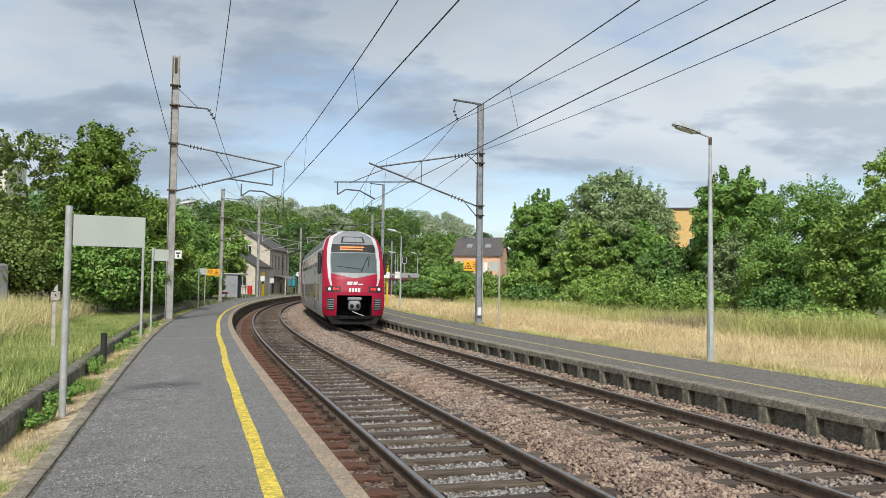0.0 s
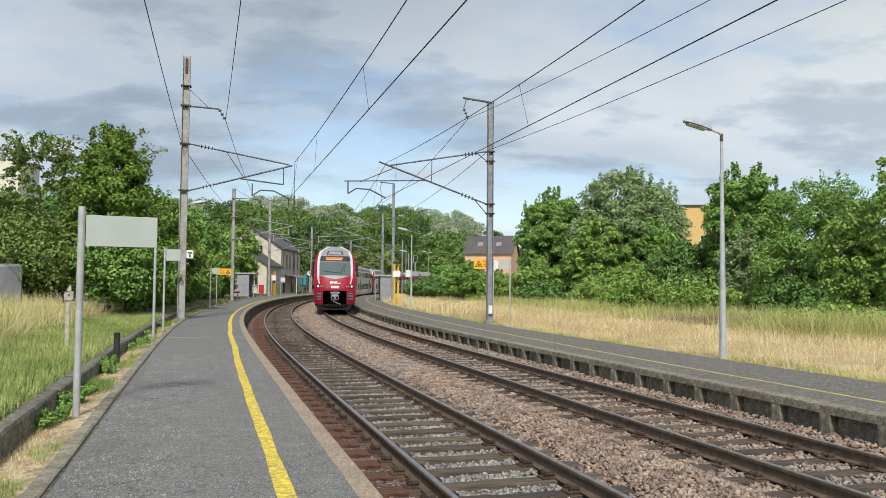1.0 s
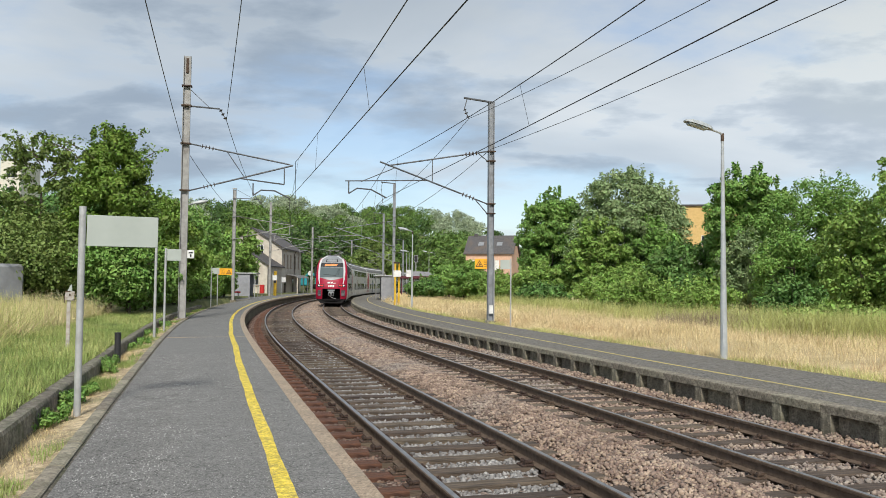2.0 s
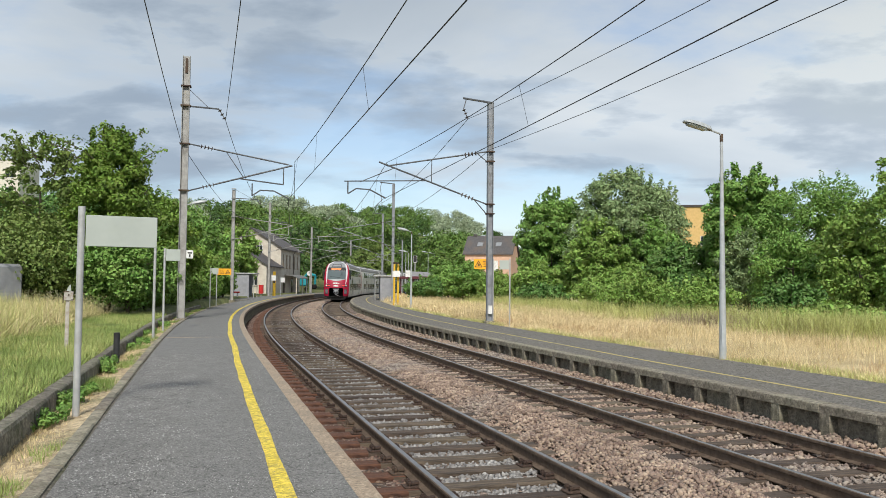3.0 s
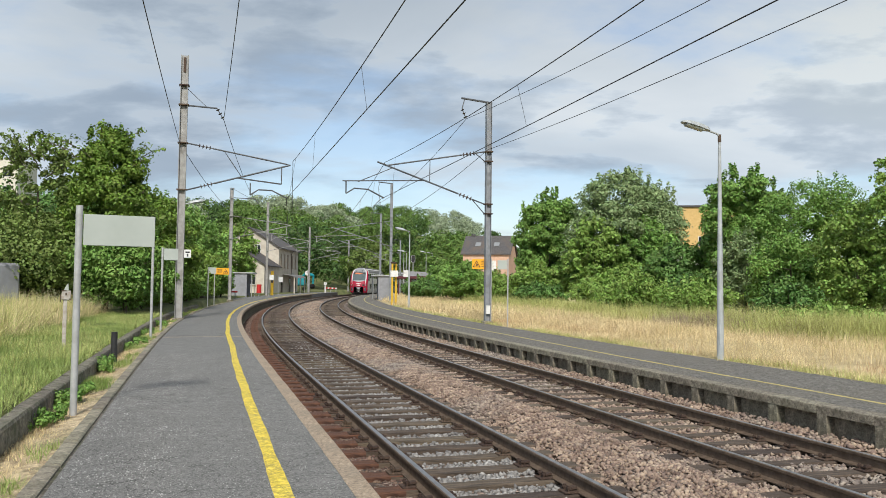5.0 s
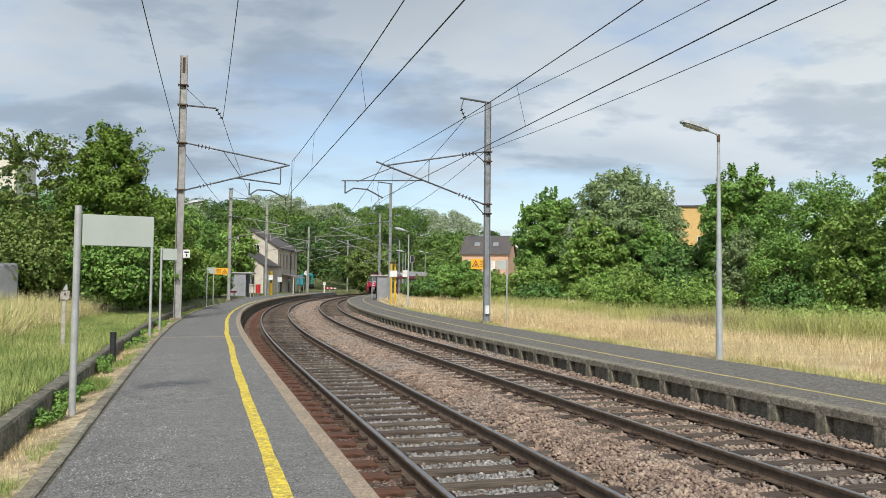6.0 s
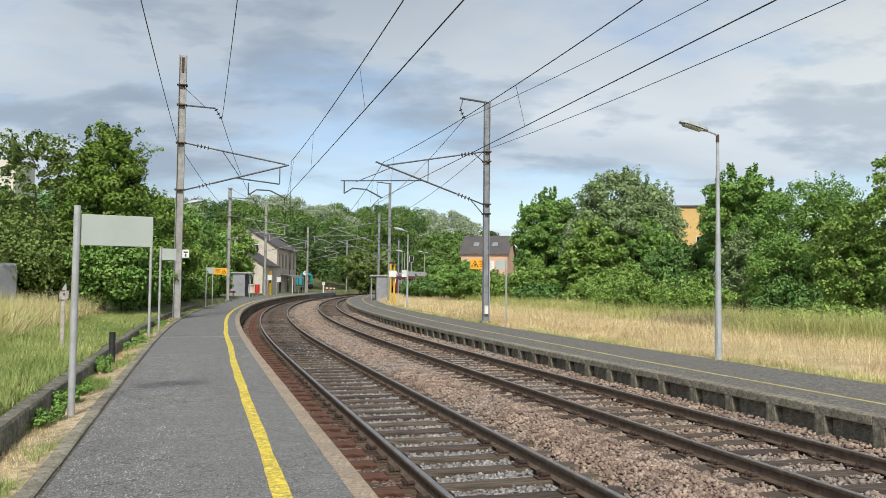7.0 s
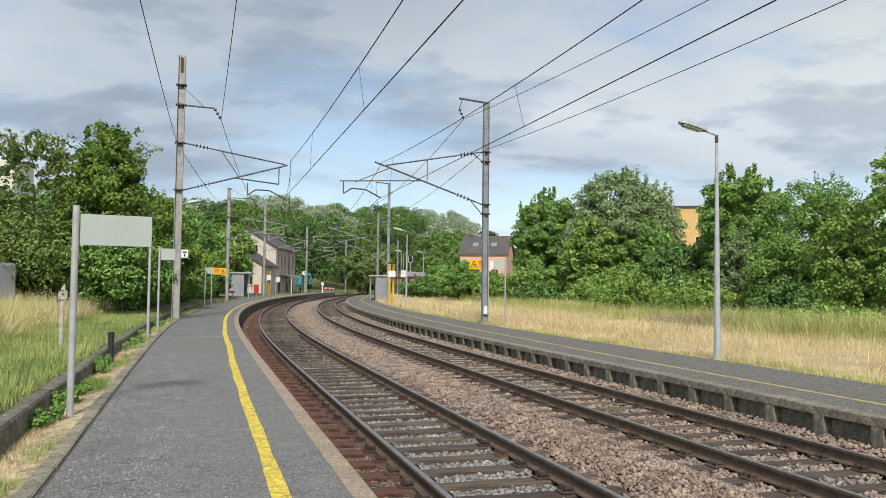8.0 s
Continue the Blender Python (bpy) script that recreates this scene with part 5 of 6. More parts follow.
def yard():
    station()
    shelter(along(96.5, -6.1, 0.36) @ pose(0, 0, 0), 2.0, 2.6, 2.5, "grey waiting shelter with a pale flat roof on the near platform")
    shelter(along(95.0, 9.0, 0.24) @ pose(0, 0, 0, 0, 0, 180), 1.9, 9.0, 2.45, "long grey waiting shelter with a pale roof on the far platform")
    pillar(along(109, -4.7, 0.36), YELLOW_PAINT, 0.34, 3.0, "tall yellow ticket pillar beside the station house")
    for k, o in enumerate((8.62, 8.95)):
        th = base("yellow_post", along(72.5 + k * 0.3, o, 0.2), "tall yellow post on the far platform", "post", "yellow posts")
        bm = bmesh.new()
        box(bm, (0, 0, 1.65), (0.15, 0.15, 3.4), bevel=0.02)
        part("post", bm, YELLOW_PAINT, th)
        if k == 0:
            bm = bmesh.new()
            box(bm, (0.15, -0.12, 2.55), (0.62, 0.03, 0.5), bevel=0.006)
            part("panel", bm, WHITE, th, "small white panel")
            bm = bmesh.new()
            box(bm, (0.1, 0, 3.42), (0.45, 0.2, 0.12), bevel=0.02)
            part("cap", bm, RUST, th, "brown cap")
    bin_ = base("litter_bin", along(103, -5.3, 0.36), "red litter bin beside the shelter", "bin")
    bm = bmesh.new()
    tube(bm, [(0, 0, 0.35), (0, 0, 1.35)], 0.28, 12)
    part("drum", bm, RED_PAINT, bin_)
    bm = bmesh.new()
    tube(bm, [(0, 0, -0.03), (0, 0, 0.4)], 0.05, 8)
    part("stand", bm, GALV, bin_)
    bench = base("bench", along(90, -6.6, 0.36), "red platform bench before the bushes", "bench")
    bm = bmesh.new()
    box(bm, (0, 0, 0.62), (2.0, 0.45, 0.16), bevel=0.03)
    part("seat", bm, RED_PAINT, bench)
    for x in (-0.8, 0.8):
        bm = bmesh.new()
        box(bm, (x, 0, 0.25), (0.08, 0.35, 0.6))
        part("leg", bm, GALV, bench)
    for s, o, h in ((106.0, -4.6, 2.6), (112.0, -4.4, 2.4)):
        flag_sign(s, o, 0.36, h, 0.5, 0.62, 0.04, 1, "galvanised post with a small white notice", WHITE, drop=0.1)
    # station clock
    ck = base("platform_clock", pose(-23.6, 131.0, 0.3), "round white station clock on a wall arm", "clock")
    bm = bmesh.new()
    tube(bm, [(0.9, -0.08, 3.3), (0.9, 0.08, 3.3)], 0.40, 20)
    face = part("dial", bm, WHITE, ck, "white dial")
    bm = bmesh.new()
    box(bm, (0.9, -0.1, 3.45), (0.05, 0.02, 0.3)); box(bm, (1.0, -0.1, 3.3), (0.22, 0.02, 0.05))
    part("pointers", bm, BLACK, face)
    bm = bmesh.new()
    tube(bm, [(0.9, 0.1, -0.3), (0.9, 0.1, 3.0)], 0.05, 8)
    part("pole", bm, GALV, ck)
    excavator(pose(-25.6, 139, 0.4, 0, 0, 8))
    for x, y in ((-20.6, 142.0), (-19.2, 137.0)):
        b = base("barrier", pose(x, y, 0.35), "red and white striped site barrier", "barrier", "site barriers")
        for k in range(4):
            bm = bmesh.new()
            box(bm, (-0.45 + 0.3 * k, 0, 0.75), (0.3, 0.05, 0.22))
            part("board", bm, RED_PAINT if k % 2 == 0 else WHITE, b)
        for k in (-1, 1):
            bm = bmesh.new()
            box(bm, (k * 0.45, 0.05, 0.4), (0.06, 0.06, 0.9))
            part("leg", bm, GALV, b)
    pb = base("marker_post", pose(-20.0, 133.0, 0.35), "white lineside post with a pale head", "marker post")
    bm = bmesh.new()
    tube(bm, [(0, 0, -0.05), (0, 0, 1.3)], 0.12, 8)
    part("post", bm, WHITE, pb)
    bm = bmesh.new()
    box(bm, (0, 0, 1.5), (0.5, 0.3, 0.5), bevel=0.06)
    part("head", bm, WHITE, pb)
    signal(pose(-16.6, 165.0, -0.2), 7.0, "railway signal with a black board and red lens")
    signal(pose(-4.3, 108.0, 0.2), 5.2, "dark railway signal with a white-rimmed board", 0.66, False)
    for s, o, h in ((150, 10.2, 7.4), (120, 11.5, 6.2), (132, 14.5, 6.6), (160, 14.0, 7.5)):
        lamp_post(s, o, 0.2, h, 1.0, -1, "slender grey lamp post at the far station end")
    # canopy with pale roof beyond the far shelter
    c = base("platform_canopy", pose(-6.0, 104.0, 0.2), "low maroon canopy with a pale ribbed roof", "canopy")
    bm = bmesh.new()
    box(bm, (2.3, 2, 2.62), (5.0, 4.5, 0.34), bevel=0.03)
    part("fascia", bm, MAROON, c)
    bm = bmesh.new()
    extrude(bm, [(0.4, 2.80), (4.4, 2.80), (4.1, 3.35), (0.8, 3.45)], Matrix(((1, 0, 0, 0), (0, 0, 1, 0), (0, 1, 0, 0), (0, 0, 0, 1))), 4.2)
    part("roof", bm, GREY_BOX, c, "pale grey roof")
    for x in (0.0, 1.6, 3.1, 4.6):
        bm = bmesh.new()
        tube(bm, [(x, 0.4, -0.1), (x, 0.4, 2.6)], 0.08, 8)
        part("column", bm, MAROON, c)
    # houses behind the trees
    h = gable_house("house", pose(2.7, 117, 0.5, 0, 0, -104), 6.5, 6.9, 6.1, 8.7, PEACH, "peach house with a dark slate roof behind bushes", 0.3)
    for y in (1.6, 4.4):
        window(h, Matrix.Translation((0.012, y, 4.3)) @ SIDE, 1.1, 1.4, WHITE)
        bm = bmesh.new()
        box(bm, (0, 0, 0), (0.9, 0.8, 0.08), Matrix.Translation((-1.5, y + 0.4, 7.5)) @ Matrix.Rotation(math.atan2(2.6, 3.25), 4, "Y"))
        part("skylight", bm, TRAIN_GREY, h, "grey roof window")
    bm = bmesh.new()
    box(bm, (-3.25, 0.9, 8.75), (0.45, 0.6, 0.75), bevel=0.02)
    part("chimney", bm, SLATE, h)
    ap = base("apartment_block", pose(38.6, 128, -0.5, 0, 0, -8), "ochre and cream flat-roofed apartment block", "building")
    bm = bmesh.new()
    box(bm, (4.0, 6, 4.2), (9.0, 12, 8.4))
    part("lower_wall", bm, CREAM, ap, "cream rendered storeys")
    bm = bmesh.new()
    box(bm, (4.0, 6, 11.9), (9.1, 12.1, 7.0))
    part("upper_wall", bm, OCHRE, ap, "ochre rendered storeys")
    bm = bmesh.new()
    box(bm, (4.0, 6, 15.55), (9.6, 12.6, 0.3))
    part("roof_edge", bm, SLATE, ap)
    for x in (3.0, 5.6):
        for z in (3.0, 6.4, 9.9):
            window(ap, Matrix.Translation((x, -0.06 if z > 8.4 else -0.012, z)) @ FRONT, 1.2, 1.5)
    # a pale tower block far behind the near trees
    tb = base("tower_block", pose(-116, 208, 0.0), "tall cream block far behind trees", "building")
    bm = bmesh.new()
    box(bm, (0, 5, 17), (5.5, 10, 34))
    part("wall", bm, CREAM, tb)
    for z in range(6, 34, 4):
        window(tb, Matrix.Translation((0, -0.012, z)) @ FRONT, 2.2, 1.4, sill=False)
    # white van behind the tall grass
    v = base("white_van", pose(-18.9, 31.0, 0.36, 0, 0, 62), "white box van parked behind tall grass", "van")
    bm = bmesh.new()
    box(bm, (0, 0, 1.35), (2.0, 4.4, 1.7), bevel=0.12)
    part("body", bm, GREY_BOX, v, "pale blue-grey panelled body")
    bm = bmesh.new()
    box(bm, (0, 2.4, 0.95), (1.9, 1.3, 0.9), bevel=0.2)
    part("bonnet", bm, TRAIN_WHITE, v)
    for x in (-0.9, 0.9):
        for y in (-1.4, 1.9):
            bm = bmesh.new()
            tube(bm, [(x - 0.1, y, 0.32), (x + 0.1, y, 0.32)], 0.33, 14)
            w = part("wheel", bm, DARK, v)
            bm = bmesh.new()
            tube(bm, [(x - 0.11, y, 0.32), (x + 0.11, y, 0.32)], 0.18, 12)
            part("rim", bm, GALV, w)
    # old marker board beside the near wall
    mk = base("marker_board", pose(-7.8, 16.3, 0.52, 0, 0, 25), "old white wooden post with a rusty white board", "marker post")
    bm = bmesh.new()
    box(bm, (0, 0, 0.5), (0.075, 0.06, 1.1), bevel=0.008)
    part("post", bm, OLD_WHITE, mk)
    bm = bmesh.new()
    box(bm, (-0.06, -0.05, 1.08), (0.17, 0.025, 0.19), Matrix.Rotation(radians(4), 4, "Y"), bevel=0.004)
    b = part("board", bm, OLD_WHITE, mk, "white board with rust at its edges")
    bm = bmesh.new()
    for x, z, a, c2 in ((-0.16, 1.02, 0.02, 0.16), (-0.10, 1.17, 0.10, 0.02), (0.02, 1.00, 0.05, 0.02), (-0.06, 1.10, 0.03, 0.05)):
        box(bm, (x + 0.075, -0.066, z), (a, 0.006, c2))
    part("rust_patch", bm, RUST, b, "rust patches")
    bm = bmesh.new()
    extrude(bm, [(-0.03, 1.18), (0.06, 1.18), (0.05, 1.32), (0.01, 1.28)], Matrix(((1, 0, 0, 0), (0, 0, 1, 0), (0, 1, 0, 0), (0, 0, 0, 1))), 0.03)
    part("tip", bm, SIGN_BLANK, mk)


yard()


# ---------------- train ----------------
CAR_L, CAR_STEP = 26.2, 26.75
SECTION = [(1.28, 0.42), (1.36, 0.62), (1.40, 1.0), (1.40, 2.6), (1.385, 3.1), (1.33, 3.6), (1.20, 4.0), (0.95, 4.28), (0.60, 4.43), (0.25, 4.48)]


def half_width(z):
    return float(np.interp(z, [p[1] for p in SECTION], [p[0] for p in SECTION]))


def nose(z):
    """How far the face lies behind its foremost point at a height."""
    return float(np.interp(z, [0.4, 0.9, 1.6, 2.2, 2.6, 3.6, 4.05, 4.3, 4.48], [0.12, 0.0, 0.02, 0.16, 0.36, 0.95, 1.28, 1.62, 2.3]))


def face_y(x, z):
    w = half_width(z) * 0.985
    return nose(z) + 0.42 * min(1.0, abs(x) / w) ** 3.2


def face_patch(z0, z1, left, right, nz, nx, lift):
    """A piece of the cab's face between two heights, bounded by two outlines x(z)."""
    bm = bmesh.new()
    rows = []
    for i in range(nz + 1):
        z = z0 + (z1 - z0) * i / nz
        a, b = left(z), right(z)
        rows.append([bm.verts.new((a + (b - a) * j / nx, face_y(a + (b - a) * j / nx, z) - lift, z)) for j in range(nx + 1)])
    for p, q in zip(rows, rows[1:]):
        for j in range(nx):
            bm.faces.new((p[j], p[j + 1], q[j + 1], q[j]))
    # thickness
    g = bmesh.ops.extrude_face_region(bm, geom=bm.faces[:])
    bmesh.ops.translate(bm, vec=(0, 0.03, 0), verts=[v for v in g["geom"] if isinstance(v, bmesh.types.BMVert)])
    bmesh.ops.recalc_face_normals(bm, faces=bm.faces)
    return bm


def side_panel(bm, y0, y1, z0, z1, sgn, lift=0.012, nz=4):
    """A thin plate that lies on the car's side."""
    rows = []
    for i in range(nz + 1):
        z = z0 + (z1 - z0) * i / nz
        rows.append([(sgn * (half_width(z) + lift), y, z) for y in (y0, y1)])
    out = [[bm.verts.new(p) for p in r] for r in rows]
    inn = [[bm.verts.new((p[0] - sgn * 0.03, p[1], p[2])) for p in r] for r in rows]
    for s in (out, inn):
        for a, b in zip(s, s[1:]):
            bm.faces.new((a[0], a[1], b[1], b[0]))
    for a, b, c, d in zip(out, out[1:], inn, inn[1:]):
        bm.faces.new((a[0], b[0], d[0], c[0])); bm.faces.new((a[1], c[1], d[1], b[1]))
    bm.faces.new((out[0][0], inn[0][0], inn[0][1], out[0][1])); bm.faces.new((out[-1][0], out[-1][1], inn[-1][1], inn[-1][0]))
    bmesh.ops.recalc_face_normals(bm, faces=bm.faces)


def body_shell(y0, y1):
    prof = [(x, z) for x, z in SECTION] + [(-x, z) for x, z in SECTION[::-1]]
    bm = bmesh.new()
    rings = []
    for y in list(np.linspace(y0, y1, 8)):
        rings.append([bm.verts.new((x, y, z)) for x, z in prof])
    k = len(prof)
    for a, b in zip(rings, rings[1:]):
        for j in range(k):
            bm.faces.new((a[j], b[j], b[(j + 1) % k], a[(j + 1) % k]))
    bm.faces.new(rings[-1]); bm.faces.new(rings[0][::-1])
    bmesh.ops.recalc_face_normals(bm, faces=bm.faces)
    return bm


def build_car(cab, label):
    car = base("train_car", Matrix.Identity(4), label, "train car", "cars of the train")
    part("body", body_shell(2.6 if cab else 0.0, CAR_L), TRAIN_SIDE, car, "pale grey car body", True)
    # roof equipment
    for y in (5.2, 9.2, 13.5, 18.0, 22.5):
        bm = bmesh.new()
        box(bm, (0, y, 4.50), (1.3, 3.4, 0.12), bevel=0.05)
        part("roof_unit", bm, TRAIN_ROOF, car, "grey roof equipment")
    for sgn in (1, -1):
        bm = bmesh.new()
        side_panel(bm, 3.0 if cab else 0.3, CAR_L - 0.3, 3.72, 4.24, sgn)
        part("roof_edge", bm, TRAIN_ROOF, car, "dark grey cantrail")
        for k in range(9):
            y = 4.0 + k * 2.35
            if k in (1, 7):
                bm = bmesh.new()
                side_panel(bm, y - 0.7, y + 0.7, 0.62, 2.62, sgn, 0.015)
                dr = part("door", bm, TRAIN_GREY if cab else TRAIN_SIDE, car, "sliding passenger door")
                for q in (-0.33, 0.33):
                    bm = bmesh.new()
                    side_panel(bm, y + q - 0.25, y + q + 0.25, 1.1, 2.4, sgn, 0.022)
                    part("door_window", bm, GLASS_DARK, dr)
            else:
                bm = bmesh.new()
                side_panel(bm, y - 0.95, y + 0.95, 1.15, 1.95, sgn)
                part("window", bm, GLASS_DARK, car, "dark lower-deck window")
            bm = bmesh.new()
            side_panel(bm, y - 0.95, y + 0.95, 2.86, 3.55, sgn)
            part("window", bm, GLASS_DARK, car, "dark upper-deck window")
        bm = bmesh.new()
        side_panel(bm, CAR_L - 1.1, CAR_L - 0.25, 0.7, 3.6, sgn, 0.014)
        part("end_panel", bm, TRAIN_RED, car, "red panel at the car end")
    # bogies and underframe
    bm = bmesh.new()
    box(bm, (0, CAR_L / 2 + 0.5, 0.42), (2.4, CAR_L - 2.0, 0.35), bevel=0.05)
    part("underframe", bm, DARK, car, "dark underframe")
    for y in (4.5, 22.0):
        bm = bmesh.new()
        box(bm, (0, y, 0.42), (2.2, 3.0, 0.4), bevel=0.08)
        bg = part("bogie", bm, DARK, car)
        for dy in (-1.2, 1.2):
            bm = bmesh.new()
            for x in (-0.76, 0.76):
                tube(bm, [(x - 0.06, y + dy, 0.43), (x + 0.06, y + dy, 0.43)], 0.43, 18)
            tube(bm, [(-0.76, y + dy, 0.43), (0.76, y + dy, 0.43)], 0.08, 8)
            part("wheelset", bm, RUST, bg, "steel wheels on an axle")
    if not cab:
        bm = bmesh.new()
        box(bm, (0, -0.28, 2.3), (2.1, 0.6, 3.4), bevel=0.08)
        part("gangway", bm, DARK, car, "black gangway bellows")
        return car
    # cab: shell behind the face, then the face piece by piece
    bm = bmesh.new()
    zs = np.linspace(0.42, 4.48, 44)
    for sgn in (1, -1):
        rows = []
        for z in zs:
            w = half_width(z)
            rows.append([bm.verts.new((sgn * w * (0.985 + 0.015 * u), face_y(w, z) + (2.62 - face_y(w, z)) * u, z)) for u in (0, 0.08, 0.18, 0.5, 1.0)])
        for p, q in zip(rows, rows[1:]):
            for j in range(4):
                f = bm.faces.new((p[j], p[j + 1], q[j + 1], q[j]))
                f.material_index = 1 if j > 1 else 0
    bmesh.ops.recalc_face_normals(bm, faces=bm.faces)
    part("cab_side", bm, [TRAIN_RED, TRAIN_SIDE], car, "red cab flank", True)
    bm = bmesh.new()
    rows = [[bm.verts.new((-0.25 + 0.5 * j / 4, y, 4.485)) for j in range(5)] for y in (2.2, 2.65)]
    for j in range(4):
        bm.faces.new((rows[0][j], rows[1][j], rows[1][j + 1], rows[0][j + 1]))
    part("roof_cap", bm, TRAIN_GREY, car)

    def edge(sgn, f=0.985):
        return lambda z: sgn * half_width(z) * f

    def inner(z):     # inner line of the white stripe
        return float(np.interp(z, [1.85, 2.2, 3.0, 3.6, 4.1, 4.48], [0.99, 1.05, 1.07, 1.02, 0.88, 0.28]))

    def outer(z):
        return min(inner(z) + float(np.interp(z, [1.85, 2.3, 3.6, 4.3], [0.06, 0.11, 0.15, 0.18])), half_width(z) * 0.985)

    def add(name, mat, z0, z1, l, r, label, lift=0.0, nz=24, nx=16):
        return part(name, face_patch(z0, z1, l, r, nz, nx, lift), mat, car, label, True)

    add("nose", TRAIN_RED, 1.45, 2.62, edge(-1), edge(1), "red nose", 0.0, 20, 36)
    add("flank", TRAIN_RED, 2.62, 4.2, edge(-1), lambda z: -inner(z), "red flank beside the windscreen")
    add("flank", TRAIN_RED, 2.62, 4.2, inner, edge(1), "red flank beside the windscreen")
    add("bumper", TRAIN_RED, 0.52, 1.45, edge(-1), lambda z: -0.78, "red lower corner")
    add("bumper", TRAIN_RED, 0.52, 1.45, lambda z: 0.78, edge(1), "red lower corner")
    add("skirt", DARK, 0.40, 0.54, edge(-1), edge(1), "black skirt", 0.02, 4, 20)
    bm = bmesh.new()
    extrude(bm, [(-1.2, 0.52), (1.2, 0.52), (0.95, 0.16), (-0.95, 0.16)], Matrix(((1, 0, 0, 0), (0, 0, 1, 0.25), (0, 1, 0, 0), (0, 0, 0, 1))), 0.3)
    part("snow_plough", bm, DARK, car, "black snow plough")
    add("dome", TRAIN_GREY, 3.38, 4.47, lambda z: -inner(z), inner, "silver-grey roof dome", 0.0)
    add("stripe", TRAIN_WHITE, 1.88, 4.45, lambda z: -outer(z), lambda z: -inner(z) + 0.01, "white curved stripe", 0.012, 40, 4)
    add("stripe", TRAIN_WHITE, 1.88, 4.45, lambda z: inner(z) - 0.01, outer, "white curved stripe", 0.012, 40, 4)
    # grey frame with a pointed lower edge, then glass
    bm = bmesh.new()
    n = 28
    cols = []
    for j in range(n + 1):
        u = -1 + 2 * j / n
        lo = 2.22 + 0.22 * abs(u) ** 1.3
        cols.append([bm.verts.new((u * (inner(lo + (3.42 - lo) * i / 10) - 0.01), face_y(u * inner(lo + (3.42 - lo) * i / 10), lo + (3.42 - lo) * i / 10) - 0.012, lo + (3.42 - lo) * i / 10)) for i in range(11)])
    for p, q in zip(cols, cols[1:]):
        for i in range(10):
            bm.faces.new((p[i], q[i], q[i + 1], p[i + 1]))
    part("windscreen_frame", bm, TRAIN_GREY, car, "silver-grey windscreen surround", True)
    ws = add("windscreen", WINDSCREEN, 2.47, 3.36, lambda z: -inner(z) + 0.05, lambda z: inner(z) - 0.05, "large tinted windscreen", 0.03)
    for a, b in (((0.30, 2.52), (0.62, 3.18)), ((0.62, 2.70), (0.70, 3.22)), ((-0.75, 2.75), (0.35, 2.63))):
        bm = bmesh.new()
        tube(bm, [(x, face_y(x, z) - 0.06, z) for x, z in (a, ((a[0] + b[0]) / 2, (a[1] + b[1]) / 2), b)], 0.014, 5)
        part("wiper", bm, BLACK, ws, "black wiper")
    db = add("display_band", BLACK, 3.40, 3.77, lambda z: -inner(z) + 0.03, lambda z: inner(z) - 0.03, "black display band", 0.018)
    for k in range(2):
        z0 = 3.50 + 0.11 * k
        w = 0.60 - 0.08 * (k == 0)
        part("display_bar", face_patch(z0, z0 + 0.055, lambda z: -0.62, lambda z: w - 0.1, 2, 8, 0.03), AMBER, db, "lit amber text row")
    hb = add("hatch", BLACK, 3.84, 4.14, lambda z: -0.52 + 0.25 * (z - 4.05), lambda z: 0.49 - 0.25 * (z - 4.05), "black-edged roof hatch", 0.02, 6, 8)
    part("hatch_panel", face_patch(3.88, 4.10, lambda z: -0.43 + 0.25 * (z - 4.05), lambda z: 0.40 - 0.25 * (z - 4.05), 5, 8, 0.035), TRAIN_GREY, hb, "grey hatch panel")
    # lights
    for sgn in (1, -1):
        hl = part("light_cluster", face_patch(1.60, 1.84, lambda z: min(sgn * 0.62, sgn * 1.24), lambda z: max(sgn * 0.62, sgn * 1.24), 4, 6, 0.015), BLACK, car, "black lamp cluster")
        for x, r, mt, nm in ((1.10, 0.07, LAMP_GLASS, "headlight"), (0.90, 0.062, TAIL, "tail_light"), (0.76, 0.05, TAIL, "tail_light")):
            bm = bmesh.new()
            y = face_y(x, 1.73)
            tube(bm, [(sgn * x, y + 0.02, 1.73), (sgn * x, y - 0.05, 1.73)], r, 14)
            part(nm, bm, mt, hl, "glowing red lamp" if mt is TAIL else "clear round lamp")
        gr = part("grille", face_patch(0.78, 1.32, lambda z: min(sgn * 0.88, sgn * 1.2), lambda z: max(sgn * 0.88, sgn * 1.2), 3, 4, 0.02), BLACK, car, "black grille")
        for k in range(5):
            part("slat", face_patch(0.83 + 0.1 * k, 0.87 + 0.1 * k, lambda z: min(sgn * 0.9, sgn * 1.18), lambda z: max(sgn * 0.9, sgn * 1.18), 1, 4, 0.045), TRAIN_GREY, gr)
        bm = bmesh.new()
        side_panel(bm, 1.5, 2.3, 2.75, 3.5, sgn, 0.03)
        part("cab_window", bm, GLASS_DARK, car, "dark cab side window")
        bm = bmesh.new()
        box(bm, (sgn * 1.50, 1.35, 2.9), (0.16, 0.22, 1.0), bevel=0.05)
        part("rear_camera", bm, BLACK, car, "black mirror housing")
    # coupler in its dark opening
    bm = bmesh.new()
    for c, sz in (((0, 1.2, 0.98), (1.6, 0.04, 0.98)), ((0, 0.66, 1.46), (1.6, 1.1, 0.04)), ((0, 0.66, 0.50), (1.6, 1.1, 0.04)), ((-0.79, 0.66, 0.98), (0.04, 1.1, 0.98)), ((0.79, 0.66, 0.98), (0.04, 1.1, 0.98))):
        box(bm, c, sz)
    part("coupler_bay", bm, DARK, car, "dark coupler opening")
    bm = bmesh.new()
